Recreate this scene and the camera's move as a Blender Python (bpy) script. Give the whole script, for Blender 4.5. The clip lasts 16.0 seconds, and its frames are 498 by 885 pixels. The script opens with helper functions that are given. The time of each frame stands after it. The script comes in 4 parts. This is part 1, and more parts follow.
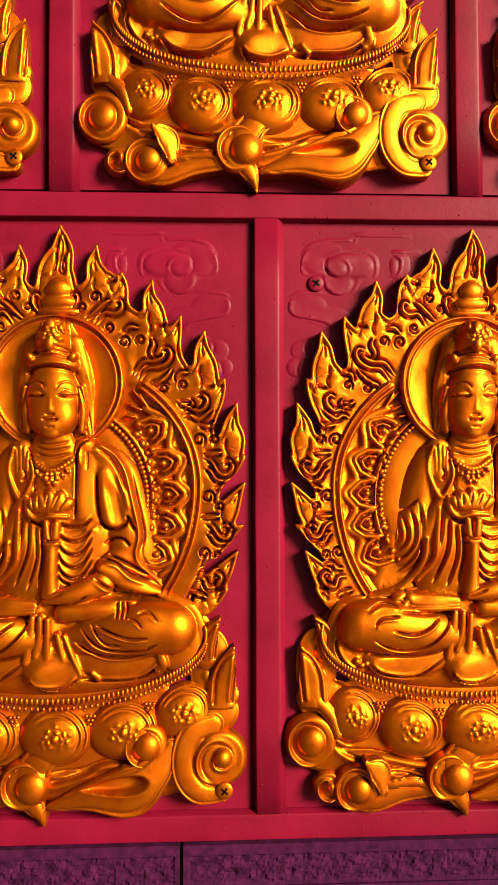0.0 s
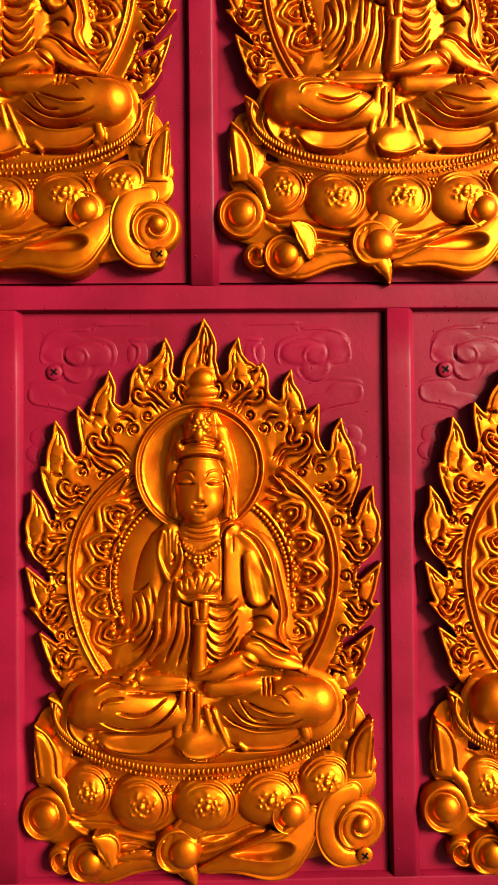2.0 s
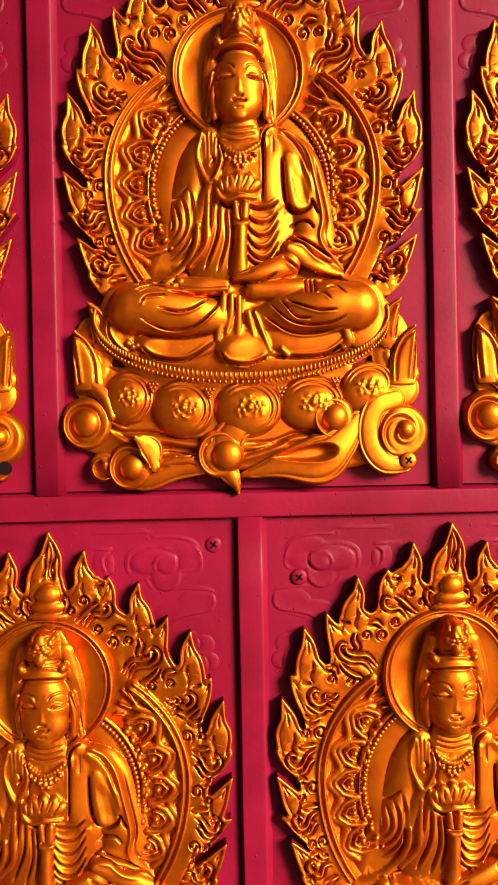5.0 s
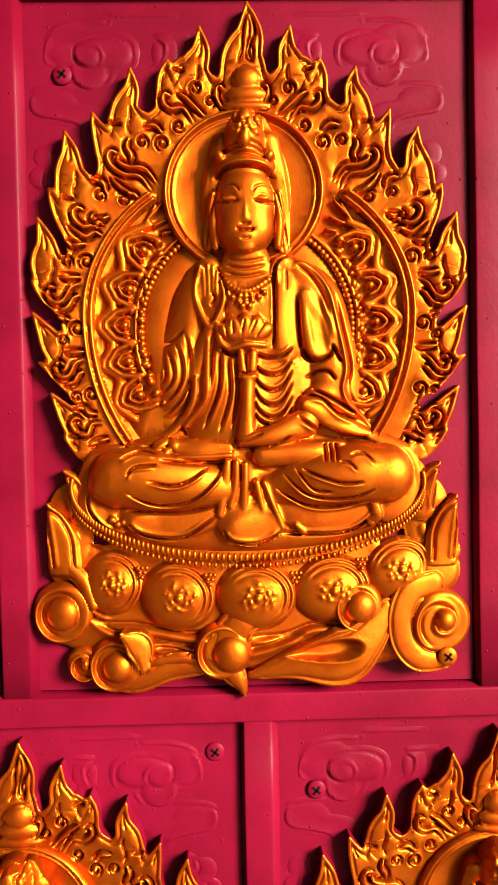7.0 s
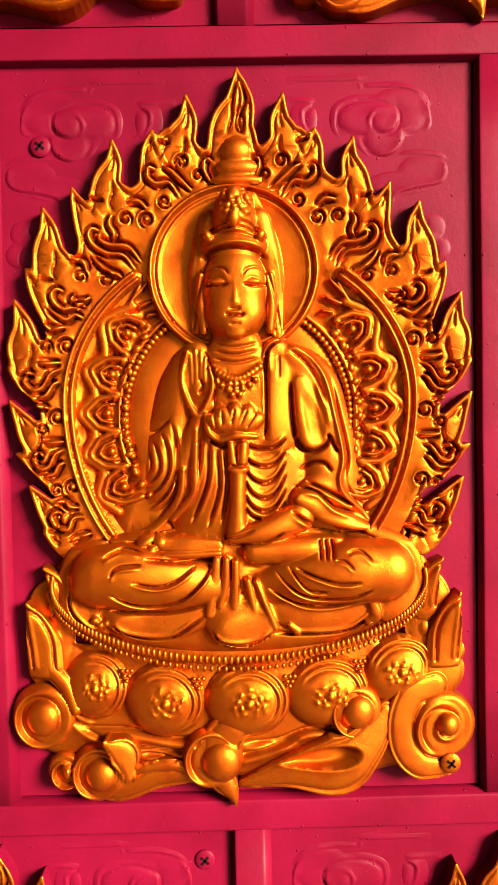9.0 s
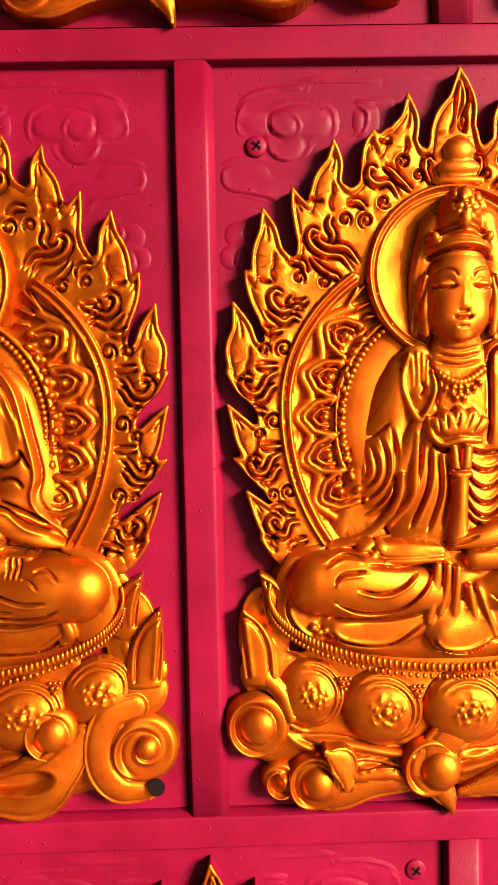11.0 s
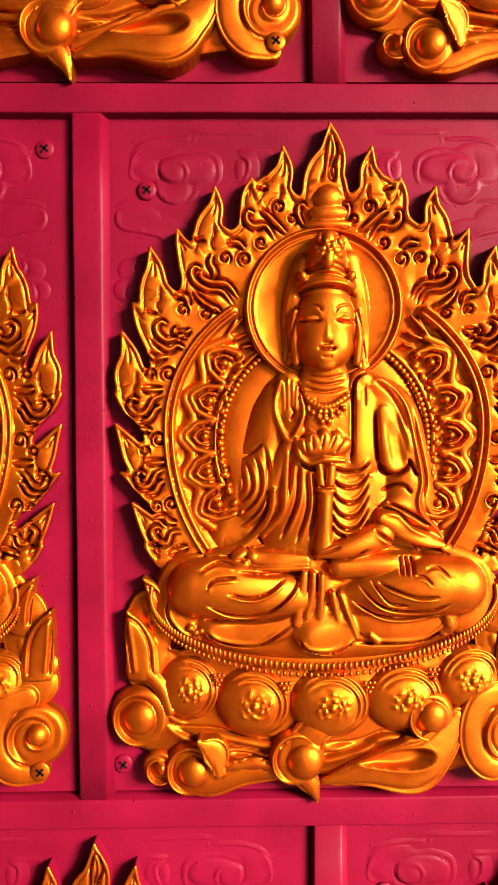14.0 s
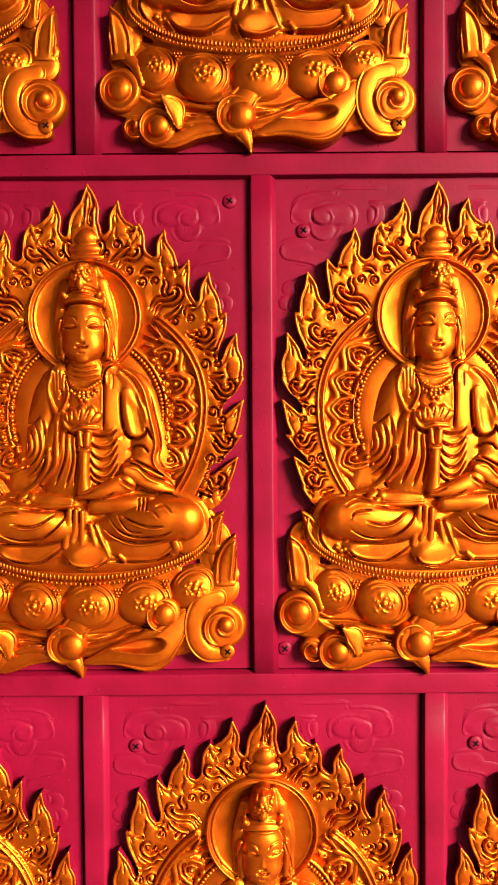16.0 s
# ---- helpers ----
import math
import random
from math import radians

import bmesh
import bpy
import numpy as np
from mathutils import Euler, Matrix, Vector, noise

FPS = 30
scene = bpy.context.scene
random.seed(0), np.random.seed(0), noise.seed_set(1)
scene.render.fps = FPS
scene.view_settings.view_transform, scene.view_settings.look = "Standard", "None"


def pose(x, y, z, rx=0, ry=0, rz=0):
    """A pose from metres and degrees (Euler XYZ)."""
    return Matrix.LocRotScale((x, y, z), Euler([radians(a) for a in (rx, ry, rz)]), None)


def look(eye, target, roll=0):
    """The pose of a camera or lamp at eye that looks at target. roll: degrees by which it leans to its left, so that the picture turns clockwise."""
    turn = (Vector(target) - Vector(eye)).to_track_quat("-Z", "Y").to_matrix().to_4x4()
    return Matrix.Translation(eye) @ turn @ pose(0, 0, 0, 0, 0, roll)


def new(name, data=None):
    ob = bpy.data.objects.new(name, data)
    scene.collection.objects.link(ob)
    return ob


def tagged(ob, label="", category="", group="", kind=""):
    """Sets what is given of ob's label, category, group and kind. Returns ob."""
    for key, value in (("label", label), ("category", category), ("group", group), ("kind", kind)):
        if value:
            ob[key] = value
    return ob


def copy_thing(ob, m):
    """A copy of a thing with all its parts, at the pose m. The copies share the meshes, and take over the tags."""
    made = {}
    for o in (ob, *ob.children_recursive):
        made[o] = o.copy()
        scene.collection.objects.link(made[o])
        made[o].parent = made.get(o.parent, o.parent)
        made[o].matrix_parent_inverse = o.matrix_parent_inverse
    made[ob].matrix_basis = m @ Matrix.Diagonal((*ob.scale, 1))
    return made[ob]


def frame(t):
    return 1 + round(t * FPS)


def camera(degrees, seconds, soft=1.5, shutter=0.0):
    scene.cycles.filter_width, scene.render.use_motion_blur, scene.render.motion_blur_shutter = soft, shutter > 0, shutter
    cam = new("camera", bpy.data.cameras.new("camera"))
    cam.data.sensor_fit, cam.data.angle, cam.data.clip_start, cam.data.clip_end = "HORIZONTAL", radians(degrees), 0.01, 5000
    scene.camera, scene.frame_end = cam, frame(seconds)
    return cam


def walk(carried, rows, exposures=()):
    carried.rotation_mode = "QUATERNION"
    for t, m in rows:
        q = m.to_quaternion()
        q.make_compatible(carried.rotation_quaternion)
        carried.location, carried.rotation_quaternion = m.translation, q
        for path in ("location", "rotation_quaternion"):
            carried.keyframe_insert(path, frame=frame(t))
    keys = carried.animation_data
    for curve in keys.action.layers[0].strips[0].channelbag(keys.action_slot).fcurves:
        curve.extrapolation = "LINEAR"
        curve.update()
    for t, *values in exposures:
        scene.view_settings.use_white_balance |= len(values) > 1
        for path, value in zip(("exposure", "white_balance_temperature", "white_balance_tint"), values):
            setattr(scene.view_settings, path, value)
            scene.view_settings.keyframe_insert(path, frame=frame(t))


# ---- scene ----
cam = camera(38.1, 16.0)
METRES, EYE, TILT, LEAN, TURN = 1.19, 1.07, 0.0, 0.0, -2.4
ROWS = [
    (0.0, 0.0, 0.0, 0.0, 0.0, 1.55, 0.18),
    (0.5, -0.023, -0.0062, 0.0056, 0.32, 1.33, 0.28),
    (1.0, -0.03, -0.0152, 0.0133, 0.77, 1.11, 0.34),
    (1.5, -0.0457, -0.0195, 0.0318, 1.14, 0.9, 0.44),
    (2.0, -0.0746, -0.0239, 0.0582, 1.36, 0.79, 0.55),
    (2.5, -0.1163, -0.0318, 0.09, 1.53, 0.63, 0.67),
    (3.0, -0.1525, -0.0348, 0.1114, 1.53, 0.54, 0.78),
    (3.5, -0.1832, -0.0317, 0.1367, 1.43, 0.37, 0.91),
    (4.0, -0.2076, -0.0334, 0.1553, 1.23, 0.23, 1.02),
    (6.5, -0.2407, 0.0297, 0.2804, 0.94, -1.24, 1.13),
    (7.0, -0.2341, 0.0531, 0.3074, 1.21, -1.49, 1.13),
    (7.5, -0.2206, 0.0705, 0.3315, 1.43, -1.72, 1.12),
    (8.0, -0.2103, 0.0758, 0.3441, 1.61, -1.93, 1.17),
    (10.5, -0.2992, 0.0776, 0.362, 1.53, -2.14, 1.34),
    (11.0, -0.3337, 0.0793, 0.3605, 1.32, -2.03, 1.28),
    (11.5, -0.3729, 0.075, 0.3605, 1.22, -1.73, 1.17),
    (12.0, -0.4075, 0.0638, 0.3657, 1.13, -1.7, 1.03),
    (12.5, -0.4439, 0.0555, 0.3687, 0.99, -1.56, 0.81),
    (13.0, -0.4742, 0.0505, 0.3678, 1.03, -1.48, 0.63),
    (13.5, -0.5021, 0.0428, 0.3675, 1.41, -1.43, 0.45),
    (14.0, -0.5235, 0.0358, 0.366, 1.56, -1.45, 0.31),
    (14.5, -0.5447, 0.0113, 0.3608, 1.83, -1.38, 0.25),
    (15.0, -0.5538, -0.0207, 0.354, 2.08, -1.46, 0.27),
    (15.5, -0.5737, -0.0686, 0.3473, 2.22, -1.49, 0.35),
    (16.0, -0.6069, -0.1122, 0.3489, 2.29, -1.44, 0.44),
]
walk(cam, [(t, pose(0, 0, EYE, TILT, LEAN, TURN) @ pose(METRES * x, METRES * y, METRES * z, 90 + pitch, roll, yaw)) for t, x, y, z, yaw, pitch, roll in ROWS],
     exposures=[(0.0, 2.55, 6500, -22), (2.0, 2.59, 6500, -21), (4.0, 2.65, 6500, -13), (6.5, 2.81, 6500, 3), (8.0, 2.96, 6500, 5), (10.5, 3.17, 6500, 6), (16.0, 3.15, 6500, 7)])

# ---- light: bright open side to the right, a little above ----
world = bpy.data.worlds.new("daylight")
scene.world = world
world.use_nodes = True
wn = world.node_tree
sky = wn.nodes.new("ShaderNodeTexSky")
sky.sky_type, sky.sun_disc = "NISHITA", False
sky.sun_elevation, sky.sun_rotation = radians(20), radians(130)
wn.links.new(sky.outputs[0], wn.nodes["Background"].inputs[0])
wn.nodes["Background"].inputs[1].default_value = 0.037
sun = new("sun", bpy.data.lights.new("sun", "SUN"))
sun.data.energy, sun.data.angle, sun.data.color = 5.0, radians(20), (1.0, 0.95, 0.82)
sun.matrix_world = look((2.0, -1.78, 0.92), (0, 0, 0))

# ---- measures of the wall, metres ----
PITCH, RISE = 0.3, 0.4512          # width and height of one panel with its frame
FACE = 0.5233                      # front of the rails
DEPTH = 0.0055                     # recess of the panels behind the rails
RAIL = 0.0215                      # breadth of rails and posts at their foot
LEDGE = EYE - 0.2690               # top of the stone plinth
FOOT = EYE - 0.2720                # foot of the lowest rail
ROW_X = (-0.1163, 0.0342, -0.1163) # middle of panel number 0 of each row
U = 0.001 / 2.885                  # carving unit
TILES = [(0, c) for c in range(-3, 2)] + [(1, c) for c in range(-3, 2)] + [(2, c) for c in range(-3, 1)]


def panel_middle(row, col):
    return Vector((ROW_X[row] + PITCH * col, FACE + DEPTH, FOOT + RAIL + (RISE - RAIL) / 2 + RISE * row))


# ---- materials ----
def material(name, base, rough, metal=0.0):
    m = bpy.data.materials.new(name)
    m.use_nodes = True
    b = m.node_tree.nodes["Principled BSDF"]
    b.inputs["Base Color"].default_value = (*base, 1)
    b.inputs["Roughness"].default_value = rough
    b.inputs["Metallic"].default_value = metal
    return m


def node(m, kind, **values):
    n = m.node_tree.nodes.new(kind)
    for k, v in values.items():
        n.inputs[k.replace("_", " ")].default_value = v
    return n


def wire(m, a, out, b, inp):
    m.node_tree.links.new(a.outputs[out], b.inputs[inp])


def speckle(m, scale, dark, light, low=0.35, high=0.65, detail=6):
    """A colour that wanders between two tones."""
    co = m.node_tree.nodes.new("ShaderNodeTexCoord")
    n = node(m, "ShaderNodeTexNoise", Scale=scale, Detail=detail, Roughness=0.6)
    wire(m, co, "Object", n, "Vector")
    r = m.node_tree.nodes.new("ShaderNodeValToRGB")
    r.color_ramp.elements[0].position, r.color_ramp.elements[1].position = low, high
    r.color_ramp.elements[0].color, r.color_ramp.elements[1].color = (*dark, 1), (*light, 1)
    wire(m, n, "Fac", r, "Fac")
    return co, n, r


def grain(m, co, scales, strengths, dist=0.0006):
    b = m.node_tree.nodes["Principled BSDF"]
    last = None
    for s, k in zip(scales, strengths):
        n = node(m, "ShaderNodeTexNoise", Scale=s, Detail=5)
        wire(m, co, "Object", n, "Vector")
        bump = node(m, "ShaderNodeBump", Strength=k, Distance=dist)
        wire(m, n, "Fac", bump, "Height")
        if last:
            wire(m, last, "Normal", bump, "Normal")
        last = bump
    wire(m, last, "Normal", b, "Normal")


gold = material("gold_paint", (1.0, 0.42, 0.02), 0.42, 0.93)
gb = gold.node_tree.nodes["Principled BSDF"]
gb.inputs["Specular IOR Level"].default_value = 0.2
co, n1, ramp = speckle(gold, 60, (0.235, 0.030, 0.0012), (0.285, 0.053, 0.0018))
wire(gold, ramp, "Color", gb, "Base Color")
rr = node(gold, "ShaderNodeMapRange", To_Min=0.37, To_Max=0.51)
n2 = node(gold, "ShaderNodeTexNoise", Scale=180.0, Detail=4)
wire(gold, co, "Object", n2, "Vector")
wire(gold, n2, "Fac", rr, "Value")
wire(gold, rr, "Result", gb, "Roughness")
grain(gold, co, (1100, 420, 130), (0.17, 0.13, 0.12), 0.0005)
nubs = node(gold, "ShaderNodeTexVoronoi", Scale=210.0)
wire(gold, co, "Object", nubs, "Vector")
nub = node(gold, "ShaderNodeMapRange", From_Min=0.05, From_Max=0.16, To_Min=1.0, To_Max=0.0)
wire(gold, nubs, "Distance", nub, "Value")
pimple = node(gold, "ShaderNodeBump", Strength=0.18, Distance=0.0004)
wire(gold, nub, "Result", pimple, "Height")
wire(gold, gb.inputs["Normal"].links[0].from_node, "Normal", pimple, "Normal")
wire(gold, pimple, "Normal", gb, "Normal")

red = material("red_paint", (0.5, 0.01, 0.035), 0.46)
red.node_tree.nodes["Principled BSDF"].inputs["Specular IOR Level"].default_value = 0.045
rb = red.node_tree.nodes["Principled BSDF"]
co, n1, ramp = speckle(red, 14, (0.054, 0.0005, 0.0046), (0.079, 0.0009, 0.0079))
wire(red, ramp, "Color", rb, "Base Color")
grain(red, co, (650, 240, 45), (0.10, 0.16, 0.22), 0.0008)
# small beads of dried paint
dots = node(red, "ShaderNodeTexVoronoi", Scale=105.0)
wire(red, co, "Object", dots, "Vector")
near = node(red, "ShaderNodeMapRange", From_Min=0.03, From_Max=0.085, To_Min=1.0, To_Max=0.0)
wire(red, dots, "Distance", near, "Value")
raised = node(red, "ShaderNodeBump", Strength=0.75, Distance=0.0008)
wire(red, near, "Result", raised, "Height")
wire(red, rb.inputs["Normal"].links[0].from_node, "Normal", raised, "Normal")
wire(red, raised, "Normal", rb, "Normal")

stone = material("plum_stone", (0.12, 0.04, 0.06), 0.6)
sb = stone.node_tree.nodes["Principled BSDF"]
sb.inputs["Specular IOR Level"].default_value = 0.03
sb.inputs["Roughness"].default_value = 0.85
co, n1, ramp = speckle(stone, 120, (0.0096, 0.0006, 0.0054), (0.024, 0.0016, 0.0132))
wire(stone, ramp, "Color", sb, "Base Color")
grain(stone, co, (700, 120), (0.3, 0.3), 0.001)

# near-black colour that stands for the shade inside screw slots and the hole
slot_shade = material("screw_slot_shade", (0.003, 0.0006, 0.0008), 0.95)
slot_shade.node_tree.nodes["Principled BSDF"].inputs["Specular IOR Level"].default_value = 0.05
paving = material("grey_paving", (0.3, 0.28, 0.26), 0.7)
pb = paving.node_tree.nodes["Principled BSDF"]
co, n1, ramp = speckle(paving, 8, (0.08, 0.072, 0.065), (0.12, 0.11, 0.10))
wire(paving, ramp, "Color", pb, "Base Color")


# ---- building ----
def link_mesh(name, verts, faces, mat, parent=None, label="", smooth=False):
    me = bpy.data.meshes.new(name)
    me.from_pydata(verts, [], faces)
    me.materials.append(mat)
    if smooth:
        me.shade_smooth()
    me.update()
    ob = new(name, me)
    ob.parent = parent
    if label:
        tagged(ob, label)
    return ob


def part(name, bm, mat, parent=None, label="", smooth=False):
    me = bpy.data.meshes.new(name)
    bmesh.ops.recalc_face_normals(bm, faces=bm.faces)
    bm.to_mesh(me)
    bm.free()
    me.materials.append(mat)
    if smooth:
        me.shade_smooth()
    ob = new(name, me)
    ob.parent = parent
    if label:
        tagged(ob, label)
    return ob


def box(x0, x1, y0, y1, z0, z1, bevel=0.0, segments=2):
    bm = bmesh.new()
    bmesh.ops.create_cube(bm, size=1)
    bmesh.ops.scale(bm, vec=(x1 - x0, y1 - y0, z1 - z0), verts=bm.verts)
    bmesh.ops.translate(bm, vec=((x0 + x1) / 2, (y0 + y1) / 2, (z0 + z1) / 2), verts=bm.verts)
    if bevel:
        bmesh.ops.bevel(bm, geom=bm.edges[:], offset=bevel, segments=segments, affect="EDGES", profile=0.6)
    return bm


def thin(ob, keep):
    """Fewer triangles where the carving is flat."""
    mod = ob.modifiers.new("thin", "DECIMATE")
    mod.ratio = keep
    dg = bpy.context.evaluated_depsgraph_get()
    me = bpy.data.meshes.new_from_object(ob.evaluated_get(dg))
    ob.modifiers.clear()
    old, ob.data = ob.data, me
    me.name = ob.name
    bpy.data.meshes.remove(old)


# ---- carving: shapes are raised over a sheet of points, in carving units ----
def axis(y):
    return 438.5 + (y - 200) * 0.0106


def spline(points, n=10):
    """A smooth line through a few points; each row may carry more than two values."""
    p = np.array(points, float)
    if len(p) < 3:
        t = np.linspace(0, 1, n + 1)[:, None]
        return p[0] * (1 - t) + p[-1] * t
    q = np.vstack([2 * p[0] - p[1], p, 2 * p[-1] - p[-2]])
    out = []
    for i in range(len(p) - 1):
        a, b, c, d = q[i:i + 4]
        for t in np.linspace(0, 1, n, endpoint=False):
            out.append(0.5 * (2 * b + (c - a) * t + (2 * a - 5 * b + 4 * c - d) * t * t + (3 * b - a - 3 * c + d) * t ** 3))
    out.append(p[-1])
    return np.array(out)


# breadth, height and sideways shift of each layer, by how far it stands off the board
SCALE = {"statue": (0.985, 0.989, 0), "flames": (0.972, 0.981, 5), "base": (0.98, 1.018, 3), "board": (1.0, 1.004, 0)}


def swell(x, y):
    """The lower part of the base bulges out along its middle."""
    return 7.0 * np.clip(1 - ((x - 443) / 400) ** 2, 0, 1) * np.clip((y - 1165) / 70, 0, 1)


class Sheet:
    def __init__(self, x0, x1, y0, y1, step):
        self.step, self.gain, self.flat = step, 1.0, False
        self.xs, self.ys = np.arange(x0, x1 + step, step), np.arange(y0, y1 + step, step)
        self.x, self.y = np.meshgrid(self.xs, self.ys)
        self.h = np.full(self.x.shape, -50.0)
        self.s = np.full(self.x.shape, -1e3)

    def join(self, h, s, k):
        """Adds a raised form, blended over k millimetres of height."""
        d = np.abs(self.h - h)
        self.h = np.maximum(self.h, h) + (np.maximum(k - d, 0) ** 2 / (4 * k) if k > 0 else 0)
        self.s = np.maximum(self.s, s)

    def dome(self, cx, cy, a, b, z, c, turn=0, k=2.0, p=2.0, q=0.5, lip=0.0):
        t = radians(turn)
        dx, dy = self.x - cx, self.y - cy
        r = np.hypot((dx * math.cos(t) + dy * math.sin(t)) / a, (dy * math.cos(t) - dx * math.sin(t)) / b)
        h = np.where(r < (1.1 if lip else 1), z + c * np.maximum(np.maximum(1 - r ** p, 0) ** q, lip), -50)
        self.join(h, (1 - r) * min(a, b), k)

    def window(self, pts, pad):
        lo, hi = pts[:, :2].min(0) - pad, pts[:, :2].max(0) + pad
        i0, i1 = np.searchsorted(self.ys, lo[1]), np.searchsorted(self.ys, hi[1])
        j0, j1 = np.searchsorted(self.xs, lo[0]), np.searchsorted(self.xs, hi[0])
        return slice(i0, i1), slice(j0, j1)

    def along(self, pts, pad):
        """Distance to a line, and how far along it the nearest place lies (0 to 1)."""
        w = self.window(pts, pad)
        x, y = self.x[w], self.y[w]
        best, where = np.full(x.shape, 1e6), np.zeros(x.shape)
        if x.size == 0:
            return w, best, where
        n = len(pts) - 1
        for i in range(n):
            a, b = pts[i, :2], pts[i + 1, :2]
            d = b - a
            t = np.clip(((x - a[0]) * d[0] + (y - a[1]) * d[1]) / max(d @ d, 1e-9), 0, 1)
            e = np.hypot(x - a[0] - t * d[0], y - a[1] - t * d[1])
            near = e < best
            best, where = np.where(near, e, best), np.where(near, (i + t) / n, where)
        return w, best, where

    def tube(self, points, k=1.5, round_=1.0, n=8, lip=0.0):
        """Rows of x, y, radius, foot height, crown: a swelling limb or fold."""
        pts = spline(points, n)
        if self.flat and round_ == 1.0 and pts[:, 2].max() < 16:
            round_ = 0.5
        pad = pts[:, 2].max() + 3 * self.step
        w, d, t = self.along(pts, pad)
        grid = np.linspace(0, 1, len(pts))
        r, z, c = (np.interp(t, grid, pts[:, i]) for i in (2, 3, 4))
        p = d / np.maximum(r, 0.3)
        h = np.where(p < (1.12 if lip else 1), z + c * np.maximum(np.maximum(1 - p ** 2, 0) ** (0.5 * round_), lip), -50)
        old = self.h[w]
        self.h[w] = np.maximum(old, h) + (np.maximum(k - np.abs(old - h), 0) ** 2 / (4 * k) if k > 0 else 0)
        self.s[w] = np.maximum(self.s[w], r - d)

    def line(self, points, breadth, lift, n=8, fade=True):
        """A ridge (lift above 0) or a groove along a line."""
        pts = spline(points, n)
        w, d, t = self.along(pts, breadth * 3)
        g = np.exp(-(d / breadth) ** 2) * lift * self.gain if lift > 0 else np.exp(-np.abs(d / (0.78 * breadth)) ** 1.7) * lift * 2.7 * self.gain
        if fade:
            g = g * np.clip(np.minimum(t, 1 - t) * 6, 0, 1)
        self.h[w] += np.where(self.h[w] > -40, g, 0)

    def mesh(self, name, mat, parent=None, label="", foot=0.0, mirror=False, keep=1.0, scale="statue", side=None):
        s, h, st = self.s, self.h, self.step
        inside = s > 0
        gy, gx = np.gradient(s, st)
        g2 = np.maximum(gx ** 2 + gy ** 2, 0.05)
        pad = np.pad(inside, 1)
        close = np.zeros_like(inside)
        hs, cn = np.zeros_like(h), np.zeros_like(h)
        hp = np.pad(h, 1)
        for di in (0, 1, 2):
            for dj in (0, 1, 2):
                m = pad[di:di + s.shape[0], dj:dj + s.shape[1]]
                close |= m
                hs += np.where(m, hp[di:di + s.shape[0], dj:dj + s.shape[1]], 0)
                cn += m
        edge = close & ~inside
        mx = np.where(edge, np.clip(-s * gx / g2, -st, st), 0)
        my = np.where(edge, np.clip(-s * gy / g2, -st, st), 0)
        x, y = self.x + mx, self.y + my
        z = np.where(edge & (h < -40), hs / np.maximum(cn, 1), h)
        use = inside | edge
        core = np.zeros((s.shape[0] - 1, s.shape[1] - 1), bool)
        full = np.ones_like(core)
        for a in (slice(0, -1), slice(1, None)):
            for b in (slice(0, -1), slice(1, None)):
                core |= inside[a, b]
                full &= use[a, b]
        cells = core & full
        idx = np.arange(s.size).reshape(s.shape)
        q = np.stack([idx[:-1, :-1], idx[1:, :-1], idx[1:, 1:], idx[:-1, 1:]], -1)[cells]
        e = np.concatenate([q[:, [0, 1]], q[:, [1, 2]], q[:, [2, 3]], q[:, [3, 0]]])
        key = e[:, 0].astype(np.int64) * s.size + e[:, 1]
        back = e[:, 1].astype(np.int64) * s.size + e[:, 0]
        rim = e[~np.isin(key, back)]
        sx, sz, dx = SCALE[scale]
        X = ((x - axis(y)).ravel() * sx + dx) * U
        Z = -(y.ravel() - 816.5) * U * sz
        Y = -np.maximum(z.ravel(), foot + 0.15) * 0.001
        if scale == "base":
            Y = Y * 0.8 - 0.001 * swell(x, y).ravel()
        used = np.unique(q)
        rv = np.unique(rim)
        new_id = np.full(s.size, -1)
        new_id[used] = np.arange(len(used))
        low = np.full(s.size, -1)
        low[rv] = len(used) + np.arange(len(rv))
        sign = -1 if mirror else 1
        V = np.concatenate([np.column_stack([sign * X[used], Y[used], Z[used]]),
                            np.column_stack([sign * X[rv], np.full(len(rv), -foot * (0.0008 if scale == "base" else 0.001) + 0.0008), Z[rv]])])
        F = np.concatenate([new_id[q], np.column_stack([new_id[rim[:, 1]], new_id[rim[:, 0]], low[rim[:, 0]], low[rim[:, 1]]])])
        if mirror:
            F = F[:, ::-1]
        ob = link_mesh(name, V.tolist(), F.tolist(), mat, parent, label, smooth=True)
        flags = np.ones(len(F), bool)
        flags[len(q):] = False
        ob.data.polygons.foreach_set("use_smooth", flags)
        if side:
            ob.data.materials.append(side)
            ob.data.polygons.foreach_set("material_index", (~flags).astype(np.int32))
        if keep < 1:
            thin(ob, keep)
        return ob

# ---- the setting: wall, rails, plinth, ground ----
X0, X1 = -2.8, 2.2
TOP = FOOT + RAIL + RISE * 3
wall = tagged(part("wall_relief", box(X0, X1, FACE + DEPTH + 0.004, FACE + 0.25, 0.0, 3.398), red), "crimson painted wall carrying rows of gilded relief panels", "wall", kind="structure")


